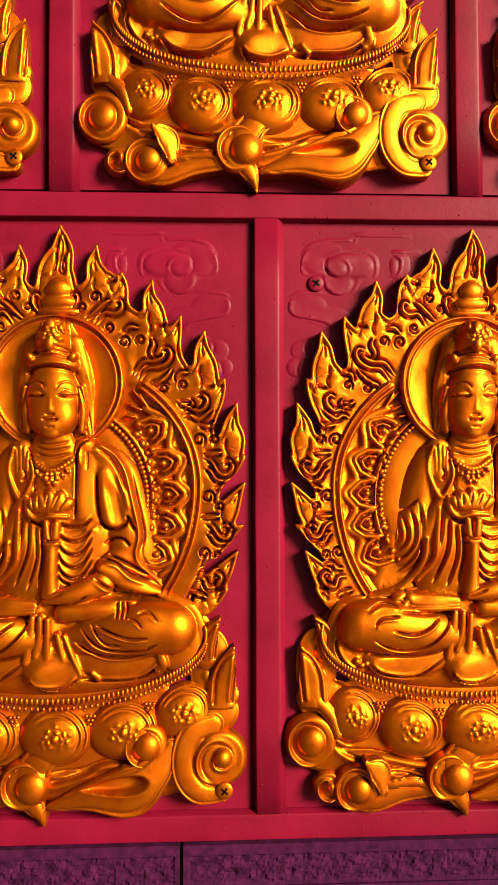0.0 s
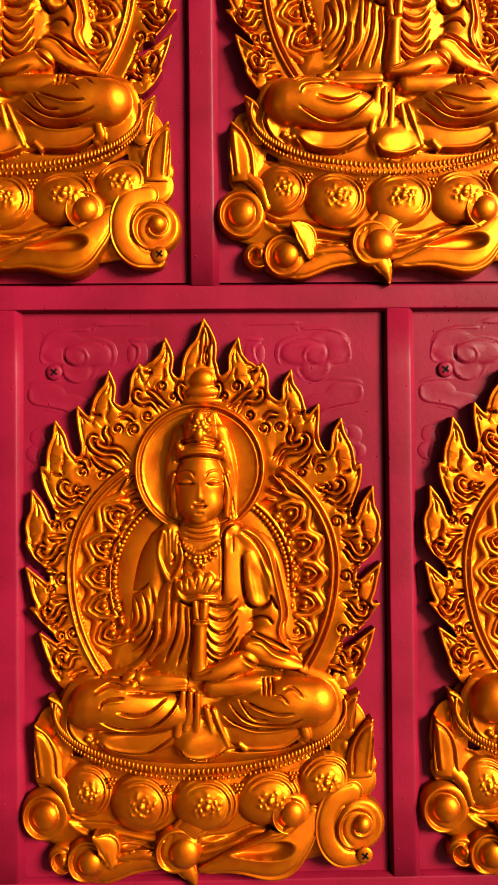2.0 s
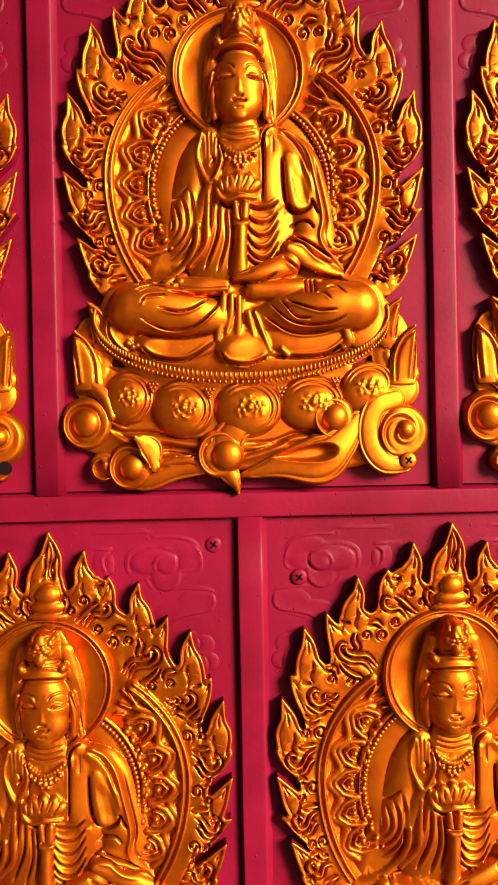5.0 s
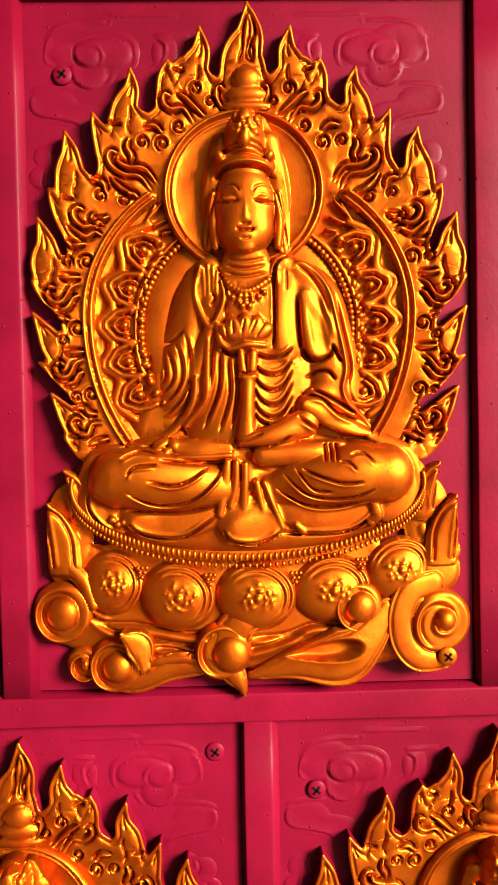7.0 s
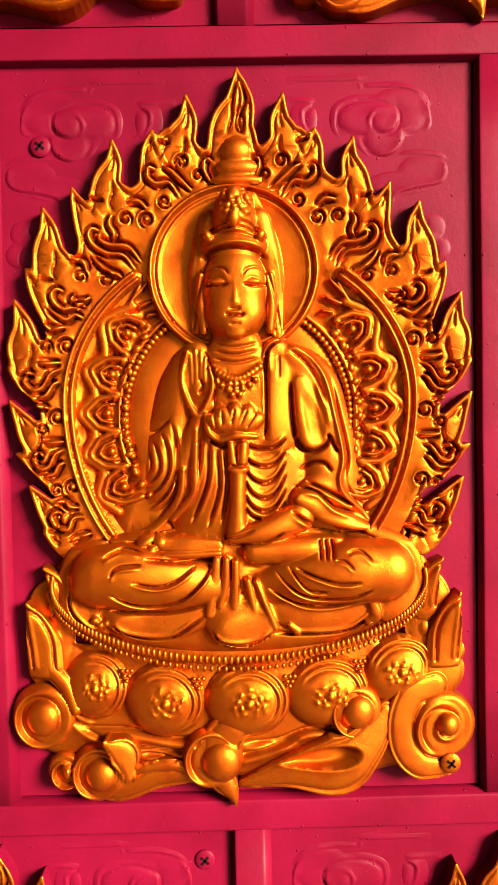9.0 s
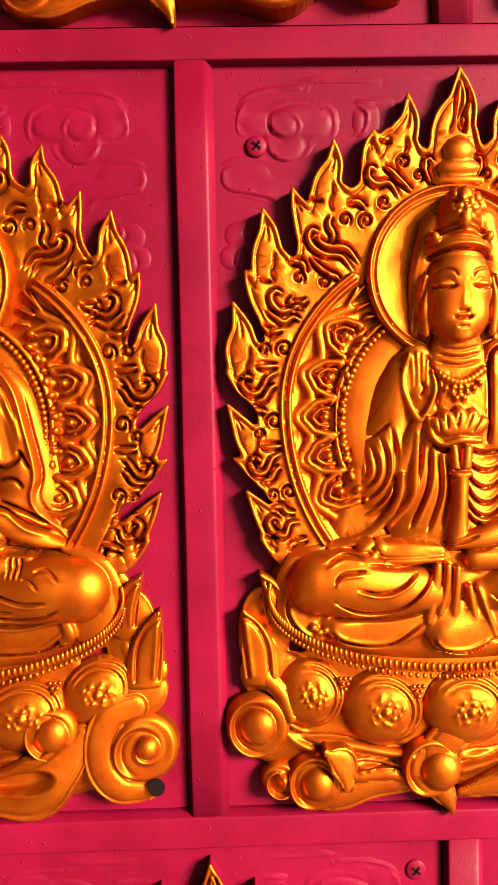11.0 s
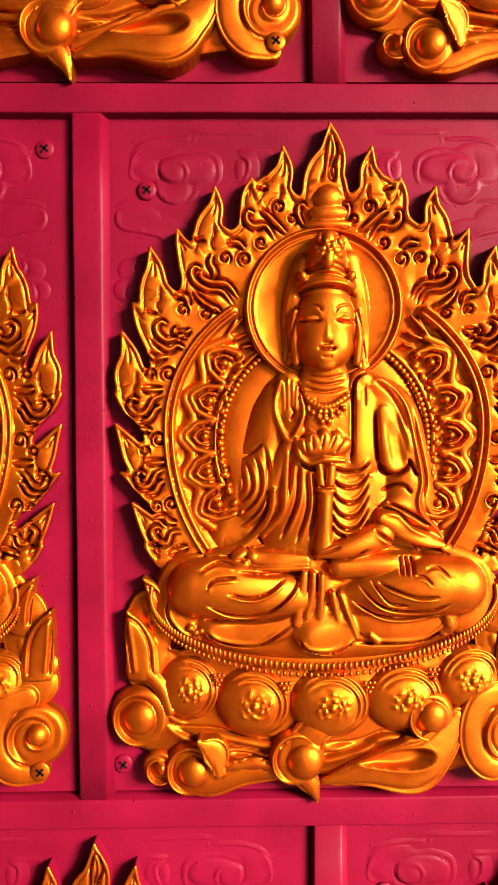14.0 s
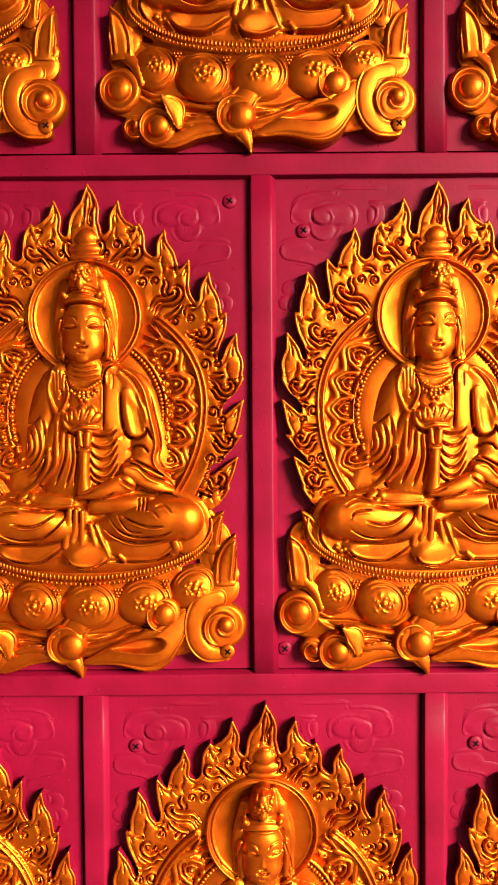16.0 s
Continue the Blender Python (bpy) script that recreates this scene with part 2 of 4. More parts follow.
def bar(length, breadth, depth, slope_a, slope_b, upright):
    """A moulded strip with sloping, softened flanks, its back on the plane y = 0."""
    b = breadth / 2
    f, e = b - slope_a, slope_a * 0.22
    prof = [(-b, 0.004), (-b, 0), (-b + e * 0.5, -depth * 0.2), (-f - e, -depth * 0.86), (-f - e * 0.3, -depth * 0.97), (-f + e, -depth), (-f + 3 * e, -depth - 0.0001)]
    f, e = b - slope_b, slope_b * 0.22
    prof += [(f - 3 * e, -depth - 0.0001), (f - e, -depth), (f + e * 0.3, -depth * 0.97), (f + e, -depth * 0.86), (b - e * 0.5, -depth * 0.2), (b, 0), (b, 0.004)]
    n = max(2, int(length / 0.05))
    verts, faces = [], []
    for i in range(n + 1):
        a = length * (i / n - 0.5)
        w = 1 + 0.02 * math.sin(i * 2.3 + length * 40)
        for p, d in prof:
            verts.append((p * w, d, a) if upright else (a, d, p * w))
    m = len(prof)
    for i in range(n):
        for j in range(m - 1):
            q = [i * m + j, i * m + j + 1, (i + 1) * m + j + 1, (i + 1) * m + j]
            faces.append(q if not upright else q[::-1])
    faces += [list(range(m)), list(range(n * m, n * m + m))[::-1]]
    return verts, faces


rail_v, rail_f = bar(2.4, RAIL, DEPTH + 0.0006, 0.0018, 0.0024, False)
post_v, post_f = bar(RISE - RAIL + 0.004, RAIL + 0.0022, DEPTH, 0.0020, 0.0046, True)
back_y = FACE + DEPTH
for i in range(4):
    r = link_mesh("rail", rail_v, rail_f, red, wall, "crimson moulded rail between rows of panels", smooth=True)
    r.location = (-0.35, back_y, FOOT + RAIL / 2 + RISE * i - (0.0022 if i else 0))
post_mesh = None
for row, col in TILES + [(0, 2), (1, 2), (2, 1)]:
    m = panel_middle(row, col)
    if post_mesh is None:
        p = link_mesh("post", post_v, post_f, red, wall, "crimson moulded post between panels", smooth=True)
        post_mesh = p.data
    else:
        p = tagged(new("post", post_mesh), "crimson moulded post between panels")
        p.parent = wall
    p.location = (m.x - PITCH / 2 + 0.0028, back_y, m.z - 0.0015)

ground = tagged(part("ground", box(-40, 40, -40, 40, -0.3, 0.0), paving), "grey paving in front of the wall", "ground", kind="structure")
# unseen dark walls and ceiling, added to cut fill light and darken gold reflections
blocker = material("dark_light_blocker", (0.06, 0.035, 0.025), 0.8)
_co, _n, _r = speckle(blocker, 3, (0.045, 0.026, 0.018), (0.075, 0.045, 0.03))
wire(blocker, _r, "Color", blocker.node_tree.nodes["Principled BSDF"], "Base Color")
tagged(part("blocker_left", box(-3.0, -2.8, -3.2, FACE + 0.25, 0.0, 3.4), blocker), "added unseen dark wall that keeps light off the left", "wall", kind="structure")
tagged(part("blocker_back", box(-3.0, -1.3, -3.4, -3.2, 0.0, 3.4), blocker), "added unseen dark wall that dims reflections in the gold", "wall", kind="structure")
tagged(part("ceiling", box(-3.0, 2.6, -3.4, FACE + 0.25, 3.4, 3.5), blocker), "added unseen dark ceiling that blocks light from above", "ceiling", kind="structure")
plinth = tagged(part("plinth", box(X0, X1, FACE - 0.006, FACE + 0.24, 0.0, LEDGE - 0.062), stone), "plum-coloured stone plinth under the panel wall", "plinth", kind="structure")


def ledge_stone(x0, x1):
    """A block with a smooth margin and a rough-hewn sunken face."""
    g = 0.0012
    h0, h1 = LEDGE - 0.0300, LEDGE - 0.0012
    nx, nz = int((x1 - x0) / 0.0016), 20
    verts, faces = [], []
    for k in range(nz + 1):
        for i in range(nx + 1):
            x, z = x0 + g + (x1 - x0 - 2 * g) * i / nx, h0 + (h1 - h0) * k / nz
            inner = 2 <= k <= 14 and 3 <= i <= nx - 3
            y = FACE - 0.006
            if inner:
                y += 0.0008 + 0.0016 * noise.noise((x * 160, z * 220, 3)) + 0.0011 * noise.noise((x * 420, z * 500, 7))
            verts.append((x, y, z))
    m = nx + 1
    for k in range(nz):
        for i in range(nx):
            faces.append([k * m + i, k * m + i + 1, (k + 1) * m + i + 1, (k + 1) * m + i])
    rim = [i for i in range(m)] + [k * m + nx for k in range(1, nz + 1)] + [nz * m + i for i in range(nx - 1, -1, -1)] + [k * m for k in range(nz - 1, 0, -1)]
    base = len(verts)
    for r in rim:
        x, y, z = verts[r]
        verts.append((x, FACE + 0.02, z))
    c = len(rim)
    for j in range(c):
        faces.append([rim[(j + 1) % c], rim[j], base + j, base + (j + 1) % c])
    faces.append([base + j for j in range(c)])
    return verts, faces


for i in range(-3, 3):
    a = -0.0267 + 0.6 * i
    link_mesh("ledge_stone", *ledge_stone(a, a + 0.6), stone, plinth, "plum stone block with a rough-hewn face", smooth=False)
part("bed", box(X0, X1, FACE + 0.003, FACE + 0.24, LEDGE - 0.0605, LEDGE - 0.0012), stone, plinth)
for i in range(-3, 3):
    a = -0.20 + 0.6 * i
    part("course_stone", box(a + 0.001, a + 0.599, FACE - 0.0065, FACE + 0.0025, LEDGE - 0.0605, LEDGE - 0.0312, 0.0008, 1), stone, plinth)

# ---- one panel ----
panel = new("relief_panel")
tagged(panel, "crimson panel with gilded flame aureole, lotus base and clouds", "relief panel", "relief panels on the wall")


def mirrored(points):
    return [(2 * axis(p[1]) - p[0], *p[1:]) for p in points]


part("back_board", box(-0.1395, 0.1395, 0.0, 0.0039, -0.2155, 0.2155), red, panel)


def cloud(flip):
    """Shallow lobes with a cord round each, rising softly out of the board."""
    s = Sheet(44, 350, 216, 560, 2.6)
    s.h[:] = 0.06
    for cx, cy, a, b, z in ((134, 280, 50, 40, 0.75), (165, 328, 34, 32, 0.85), (300, 296, 25, 34, 0.5), (190, 294, 58, 30, 1.3), (100, 386, 46, 30, 0.45), (140, 404, 58, 22, 0.45), (88, 478, 26, 24, 0.5), (78, 514, 24, 22, 0.55)):
        s.dome(cx, cy, a, b, 0.06, z, k=0, p=6, q=0.6)
    s.dome(166, 297, 25, 22, 1.1, 0.9, k=0, p=5)
    for pts in ([(233, 227), (208, 230), (196, 243), (140, 244), (104, 258), (88, 286), (92, 314), (132, 320)], [(134, 322), (144, 346), (168, 358), (194, 350), (214, 322)],
                [(214, 322), (244, 316), (246, 282), (220, 266), (180, 264), (146, 280), (146, 308), (170, 320), (190, 306), (184, 288), (166, 284)], [(276, 327), (298, 308), (302, 282), (286, 268), (340, 266)],
                [(176, 354), (82, 358), (62, 378), (72, 402), (112, 410), (146, 420), (156, 440)], [(138, 452), (112, 454), (100, 470), (108, 490), (90, 500), (84, 522), (98, 540)], [(196, 232), (320, 232)]):
        s.line(pts, 3.2, 0.6)
        s.line([(x - 5, y + 4) for x, y in pts], 2.6, -0.3)
        w, d, _ = s.along(spline(pts, 8), 20)
        s.s[w] = np.maximum(s.s[w], 13 - d)
    s.h -= 0.32 * np.clip(1 - s.s / 7, 0, 1)
    return s.mesh("cloud_carving", red, panel, "shallow carved cloud painted crimson", foot=-0.4, mirror=flip, keep=0.2, scale="board")


cloud(False)
cloud(True).location.x = -0.007


def screw(owner, x, y, z, mat, name="screw"):
    X, Z = (x - axis(y)) * U, -(y - 816.5) * U
    bm = bmesh.new()
    r = 0.0062
    bmesh.ops.create_uvsphere(bm, u_segments=20, v_segments=8, radius=r)
    bmesh.ops.scale(bm, vec=(1, 0.28, 1), verts=bm.verts)
    s = part(name, bm, mat, owner, smooth=True)
    s.location = (X, -z * 0.001, Z)
    for a in (40, 130):
        # raised dark bars paint in the shade of the cross slot
        t = part("slot", box(-0.0030, 0.0030, -0.00195, 0.0, -0.0007, 0.0007), slot_shade, s)
        t.matrix_local = pose(0, 0, 0, 0, a, 0)
    return s


# ---- flame aureole ----
def ring(s, cx, cy, a, b, z, c, breadth, a0=0, a1=360, low=None):
    """Part of an oval moulding; its lower half may be longer than the upper."""
    t = np.linspace(radians(a0), radians(a1), 64)
    s.tube([(cx + a * math.cos(q), cy + (b if math.sin(q) < 0 or not low else low) * math.sin(q), breadth, z, c) for q in t], k=0, n=1)


CX, CY = 443.0, 760.0


def plate_height(s):
    r = np.hypot((s.x - CX) / 343, (s.y - CY) / 420)
    return 1.2 + 7.6 * r ** 2.5, r


# flame tongues: broad ones with a hooked shoulder, and slim barbs between them (middle line from root to tip, half breadth)
CROWN = [(435, 352, 40), (434, 304, 33), (446, 262, 21), (442, 211, 1)]
BROAD = [([(344, 356, 36), (346, 324, 24), (358, 292, 14), (356, 253, 1)], (309, 321)),
         ([(228, 432, 36), (221, 394, 22), (232, 360, 12), (231, 326, 1)], (194, 414)),
         ([(132, 546, 36), (120, 508, 24), (120, 470, 13), (112, 435, 1)], (106, 545)),
         ([(92, 702, 34), (76, 664, 26), (74, 628, 14), (61, 588, 1)], (72, 708)),
         ([(112, 842, 30), (84, 812, 20), (68, 786, 11), (50, 757, 1)], (84, 846)),
         ([(140, 978, 26), (116, 950, 18), (98, 926, 10), (81, 902, 1)], (112, 974))]
SLIM = [[(306, 402, 24), (296, 356, 16), (295, 332, 10), (298, 311, 1)],
        [(206, 496, 30), (186, 458, 20), (171, 428, 10), (162, 403, 1)],
        [(136, 612, 28), (108, 578, 18), (92, 556, 9), (82, 537, 1)],
        [(122, 752, 24), (95, 736, 15), (72, 718, 8), (51, 702, 1)],
        [(132, 890, 22), (105, 874, 14), (84, 860, 8), (60, 846, 1)],
        [(158, 1016, 18), (140, 1007, 14), (124, 996, 8), (106, 982, 1)]]


def far_side(points):
    """The far half of the aureole is not quite the mirror of the near one."""
    out = []
    for x, y, *rest in mirrored(points):
        out.append((x - 20 * math.exp(-((y - 420) / 120) ** 2) + 14 * min(max((y - 820) / 80, 0), 1), y, *rest))
    return out


def smooth_max(a, b, k):
    return np.maximum(a, b) + np.maximum(k - np.abs(a - b), 0) ** 2 / (4 * k)


s = Sheet(40, 850, 195, 1034, 1.9)
h, r = plate_height(s)
hole = np.maximum(1 - np.hypot((s.x - 443) / 150, (s.y - 880) / 150), 1 - np.hypot((s.x - 440) / 40, (s.y - 600) / 110)) * 100
outline = np.minimum((1.0 - r) * 343, 1018 - s.y)
tongues = []
for pts, hook in [(CROWN, None)] + BROAD + [(b, None) for b in SLIM]:
    for flip in (False, True):
        if pts is CROWN and flip:
            continue
        rows = spline(far_side(pts) if flip else pts, 8)
        rows[:, 2] = rows[:, 2] * 1.12 + 1.2
        w, d, t = s.along(rows, 80)
        own = np.full(s.x.shape, -1e3)
        own[w] = np.interp(t, np.linspace(0, 1, len(rows)), rows[:, 2]) - d
        along_ = np.zeros(s.x.shape)
        along_[w] = t
        if hook:
            (hx, hy), (mx, my, _) = (far_side([hook])[0] if flip else hook), (far_side(pts) if flip else pts)[1]
            lobe = spline([(mx, my, 15), ((mx + hx) / 2, (my + hy) / 2 - 5, 13), (hx, hy, 5)], 6)
            w, d, t = s.along(lobe, 60)
            own[w] = np.maximum(own[w], np.interp(t, np.linspace(0, 1, len(lobe)), lobe[:, 2]) - d)
        tongues.append((own, along_, rows, hook, flip))
        outline = smooth_max(outline, own, 14)
rise = np.zeros(s.x.shape)
for own, along_, *_ in tongues:
    rise = np.maximum(rise, np.where(own > -12, np.clip(along_, 0, 1) * np.clip((own + 12) / 12, 0, 1), 0))
h = np.minimum(h, 9.2) + 0.8 * rise
s.h, s.s = np.where(np.minimum(outline, -hole) > -12, h, -50), np.minimum(outline, -hole)
# a raised lip runs round every tongue and valley, with a cut along its inner side
outer = np.clip((r - 0.93) * 18, 0, 1) * (s.y < 1006)
s.h += np.where(s.h > -40, outer * (0.5 * np.exp(-((outline - 3.0) / 2.6) ** 2) - 1.5 * np.exp(-((outline - 8.5) / 1.8) ** 2)), 0)
for own, along_, rows, hook, flip in tongues:
    sg = -1 if flip else 1
    if hook:
        # a dark cut under the hooked shoulder and a deep pocket behind the tongue
        hx, hy = far_side([hook])[0] if flip else hook
        s.line([(hx - sg * 3, hy + 3), (hx + sg * 9, hy + 8), (hx + sg * 21, hy + 8)], 3.0, -2.0)
        x0, y0 = rows[6, :2]
        s.line([(x0 + sg * 8, y0 - 14), (x0 + sg * 9, y0 + 6), (x0 + sg * 4, y0 + 22), (x0 + sg * 9, y0 + 38)], 3.0, -1.3)
    n_ = len(rows)
    s.line(rows[n_ // 2:n_ - 4, :2], 2.2, -0.8, n=1)
for sg in (-1, 1):
    s.line([(446 + sg * 4, 228), (446 + sg * 11, 262), (440 + sg * 6, 290), (438 + sg * 14, 318)], 2.6, -1.9)
s.line([(447, 268), (441, 288), (441, 306), (449, 312), (453, 296), (447, 268)], 2.2, -1.6)


def scroll(s, x, y, r, rot, hand):
    """A curl cut into the ground: a spiral furrow round a raised eye; cut on both sides of the aureole."""
    for flip in (False, True):
        bx, by = far_side([(x, y)])[0] if flip else (x, y)
        sg = -hand if flip else hand
        start = 180 - rot if flip else rot
        u = np.linspace(0, 1, 18)
        an = radians(start) + sg * u * radians(470)
        for grow, breadth, lift in ((1.0, 2.5, -2.3), (1.24, 2.8, 1.3), (0.76, 2.4, 0.9)):
            rad = r * grow * (1 - 0.66 * u)
            s.line(np.column_stack([bx + rad * np.cos(an), by + rad * np.sin(an)]), breadth, lift, n=1)
        d = np.hypot(s.x - bx, s.y - by) / (0.36 * r)
        s.h += np.where((s.h > -40) & (d < 1), 2.2 * np.sqrt(np.maximum(1 - d * d, 0)), 0)


def ribbon(s, pts, breadth):
    """A carved ribbon, rounded on top, with a sharp furrow along each side; cut on both sides of the aureole."""
    for flip in (False, True):
        line_ = spline(far_side(pts) if flip else pts, 6)
        d = np.gradient(line_, axis=0)
        nrm = np.column_stack([-d[:, 1], d[:, 0]]) / np.maximum(np.hypot(d[:, 0], d[:, 1]), 1e-6)[:, None]
        grow = np.sin(np.linspace(0.35, math.pi - 0.35, len(line_)))
        s.line(line_, breadth * 0.8, 1.5, n=1)
        for sg in (-1, 1):
            side_ = line_ + nrm * (sg * (breadth * grow + 1.0))[:, None]
            s.line(side_, 2.5, -2.2, n=1)


# sprays that run out from the ring and roll up under the flames
SPRAY_UPPER = [[(276, 540), (256, 513), (228, 509), (208, 497), (200, 481), (207, 469), (219, 474)], [(286, 526), (264, 499), (236, 496), (219, 488), (217, 478)],
         [(238, 446), (234, 462), (242, 478), (236, 493)], [(254, 554), (246, 545), (234, 541), (214, 526), (203, 511)]]
SPRAY_SIDE = [[(196, 600), (180, 595), (158, 603), (143, 593), (138, 578), (147, 569), (158, 575)], [(188, 618), (174, 612), (160, 620), (146, 612), (128, 598)], [(176, 577), (170, 588), (186, 590), (200, 582)],
         [(150, 702), (132, 712), (120, 734), (102, 738), (90, 722), (97, 709), (108, 714)], [(146, 724), (134, 732), (124, 748), (104, 752)], [(150, 692), (128, 694), (112, 690)]]
SPRAY_LOW = [[(152, 840), (138, 848), (128, 868), (112, 872), (102, 856), (110, 845), (120, 852)], [(152, 862), (143, 868), (134, 882), (114, 884)], [(158, 826), (136, 828), (118, 826)],
         [(184, 956), (166, 958), (158, 976), (140, 972), (130, 954), (140, 946), (149, 954)], [(176, 940), (162, 938), (150, 928), (132, 930)], [(196, 984), (176, 990), (160, 998)]]
SPRAY_TOP = [[(352, 420), (334, 394), (312, 396), (298, 384), (302, 370), (313, 374)], [(372, 408), (352, 390), (338, 376), (322, 366)], [(404, 396), (392, 374), (396, 356), (406, 362)],
         [(262, 426), (282, 424), (296, 436)], [(168, 520), (190, 524), (196, 540)], [(122, 626), (138, 636), (158, 632)], [(96, 776), (112, 766), (130, 770)]]
for pts in SPRAY_UPPER + SPRAY_SIDE + SPRAY_LOW + SPRAY_TOP:
    ribbon(s, [(CX + (a - CX) * 1.03 - 5, c) for a, c in pts], 6.0)
# volutes standing on the plain ground between the sprays
for x, y, rad, rot, hand in ((214, 553, 13, 200, 1), (250, 452, 12, 60, -1), (286, 454, 14, 100, 1), (172, 547, 11, 60, -1), (146, 664, 16, 120, 1), (112, 664, 11, 40, -1), (128, 785, 16, 120, 1),
                             (102, 806, 10, 40, -1), (152, 904, 14, 120, 1), (124, 908, 10, 40, -1), (348, 360, 13, 120, 1), (374, 382, 11, 100, -1), (316, 424, 12, 10, 1)):
    scroll(s, x, y, rad, rot, hand)
th_ = np.arctan2(s.y - 700, s.x - 443)
wave = np.sin(s.x * 0.043) * np.cos(s.y * 0.037) + 0.6 * np.sin(s.y * 0.081 + s.x * 0.022)
band = np.clip((np.hypot((s.x - CX) / 296, (s.y - 764) / np.where(s.y < 764, 268, 353)) - 1.03) * 20, 0, 1)
s.h += np.where(s.h > -40, band * 0.22 * np.sin(np.abs(th_ + math.pi / 2) * 30 + r * 26 + 2.6 * wave), 0)
# cloud motifs between the two rings, on sunken ground
e_ = np.hypot((s.x - CX) / 296, (s.y - 764) / np.where(s.y < 764, 268, 353))
s.h -= np.where(s.h > -40, 1.7 * np.clip((0.97 - e_) * 25, 0, 1), 0)
MOTIFS = ((248, 645, 34), (221, 714, 16), (212, 780, 2), (218, 845, -12), (238, 906, -26))
for flip in (False, True):
    side = (lambda pts: mirrored(pts)) if flip else (lambda pts: list(pts))
    scallop = [(270, 598)]
    for n_, (x, y, q) in enumerate(MOTIFS):
        for rad, wd in ((30, 6.0), (16, 3.4)):
            th = np.radians(np.linspace(62, 298, 30))
            rr_ = rad * (1 + 0.09 * np.cos(3 * (th - math.pi)) + 0.05 * np.cos(6 * (th - math.pi)))
            an = th + radians(q)
            s.tube(side([(a, c, wd, 3.4, 4.0) for a, c in zip(x + rr_ * np.cos(an), y + rr_ * np.sin(an) * 0.95)]), k=0, round_=0.7, n=1)
        bx, by = side([(x + 2, y)])[0]
        s.dome(bx, by, 8, 8, 5, 3.6, k=0.5)
        ca, sa = math.cos(radians(q)), math.sin(radians(q))
        for dx, dy, e in ((30, -12, 9), (30, 12, 9), (20, 30, 8), (34, 34, 7), (14, -26, 7)):
            ex, ey = side([(x + dx * ca - dy * sa, y + dx * sa + dy * ca)])[0]
            s.dome(ex, ey, e, e * 0.8, 4.4, 3.0, turn=random.uniform(0, 180), k=0.4)
        scallop += [(x - 36 * ca, y - 36 * sa)]
        if n_ < 4:
            x2, y2, q2 = MOTIFS[n_ + 1]
            scallop += [((x + x2) / 2 - 14, (y + y2) / 2)]
    scallop += [(240, 950)]
    s.tube(side([(a - 11, c, 8.5, 3.2, 3.4) for a, c in scallop]), k=0, round_=0.7, n=6)
    # fans above, beside the halo
    for a, c in (((262, 585), (285, 560)), ((270, 600), (292, 590)), ((285, 615), (300, 612)), ((252, 600), (272, 565))):
        s.tube(side([(*a, 4, 3.4, 3.2), (*c, 3, 3.4, 3.2)]), k=0, round_=0.7)
field, edge_ = s.h.copy(), s.s.copy()
for own, along_, rows, *_ in tongues:
    s.s = np.minimum(s.s, np.where((along_ > 0.2) & (r > 0.96), 5 - np.minimum(own, (along_ - 0.2) * 120), s.s))
aureole = s.mesh("aureole", gold, panel, "gilded aureole carved with curls and scrolls", keep=0.27, scale="flames", side=red)
for own, along_, rows, *_ in tongues:
    i0, i1 = np.searchsorted(s.ys, (rows[:, 1].min() - 20, rows[:, 1].max() + 30))
    j0, j1 = np.searchsorted(s.xs, (rows[:, 0].min() - 46, rows[:, 0].max() + 46))
    cut = (slice(i0, i1), slice(j0, j1))
    f = Sheet(0, 10, 0, 10, s.step)
    f.xs, f.ys, f.x, f.y = s.xs[j0:j1], s.ys[i0:i1], s.x[cut], s.y[cut]
    f.h = np.where(field[cut] > -40, field[cut] + np.clip((along_[cut] - 0.2) * 3, -0.05, 0.05), -50)
    f.s = np.minimum(np.minimum(edge_[cut] + 0.5, own[cut] + 6), np.where(along_[cut] > 0, (along_[cut] - 0.18) * 120, -20))
    f.mesh("flame", gold, aureole, keep=0.42, scale="flames", side=red)

# rings, halo disc, jewel
for a0, a1 in ((-53, 40), (140, 233)):
    s = Sheet(110, 780, 395, 1060, 2.5)
    ring(s, CX, 764, 296, 268, 4.4, 2.2, 13, a0, a1, 353)
    for off in (-6.5, 6.5):
        ring(s, CX, 764, 296 + off, 268 + off, 5.2, 4.6, 5.0, a0, a1, 353 + off)
    s.mesh("mandorla_ring", gold, aureole, keep=0.6, scale="flames")
s = Sheet(280, 600, 390, 705, 2.5)
r = np.hypot(s.x - 439, s.y - 545)
s.h, s.s = 4.2 + 3.0 * (r / 140) ** 2, np.minimum(146 - r, np.maximum(r - 60, -(s.y - 560)))
s.h += 3.4 * np.exp(-((r - 140) / 4.5) ** 2) - 1.2 * np.exp(-((r - 133.5) / 3) ** 2) + 1.3 * np.exp(-((r - 128.5) / 3) ** 2)
s.mesh("halo", gold, aureole, "gilded halo disc with a raised rim", keep=0.2)
for a0, a1 in ((-55, 22), (158, 235)):
    s = Sheet(240, 650, 590, 900, 2.5)
    ring(s, CX, 790, 156, 164, 1.8, 3.0, 36, a0, a1 + (6 if a1 < 90 else 0))
    ring(s, CX, 790, 203, 206, 3.0, 3.2, 5, a0, a1)
    s.mesh("body_halo", gold, aureole, keep=0.22)
s = Sheet(395, 485, 318, 405, 3)
s.dome(440, 345, 27, 24, 8, 6, k=1)
s.dome(440, 372, 36, 17, 8, 5, k=0.4)
s.dome(440, 393, 44, 11, 8, 4, k=0.4)
s.mesh("jewel", gold, aureole, scale="flames")


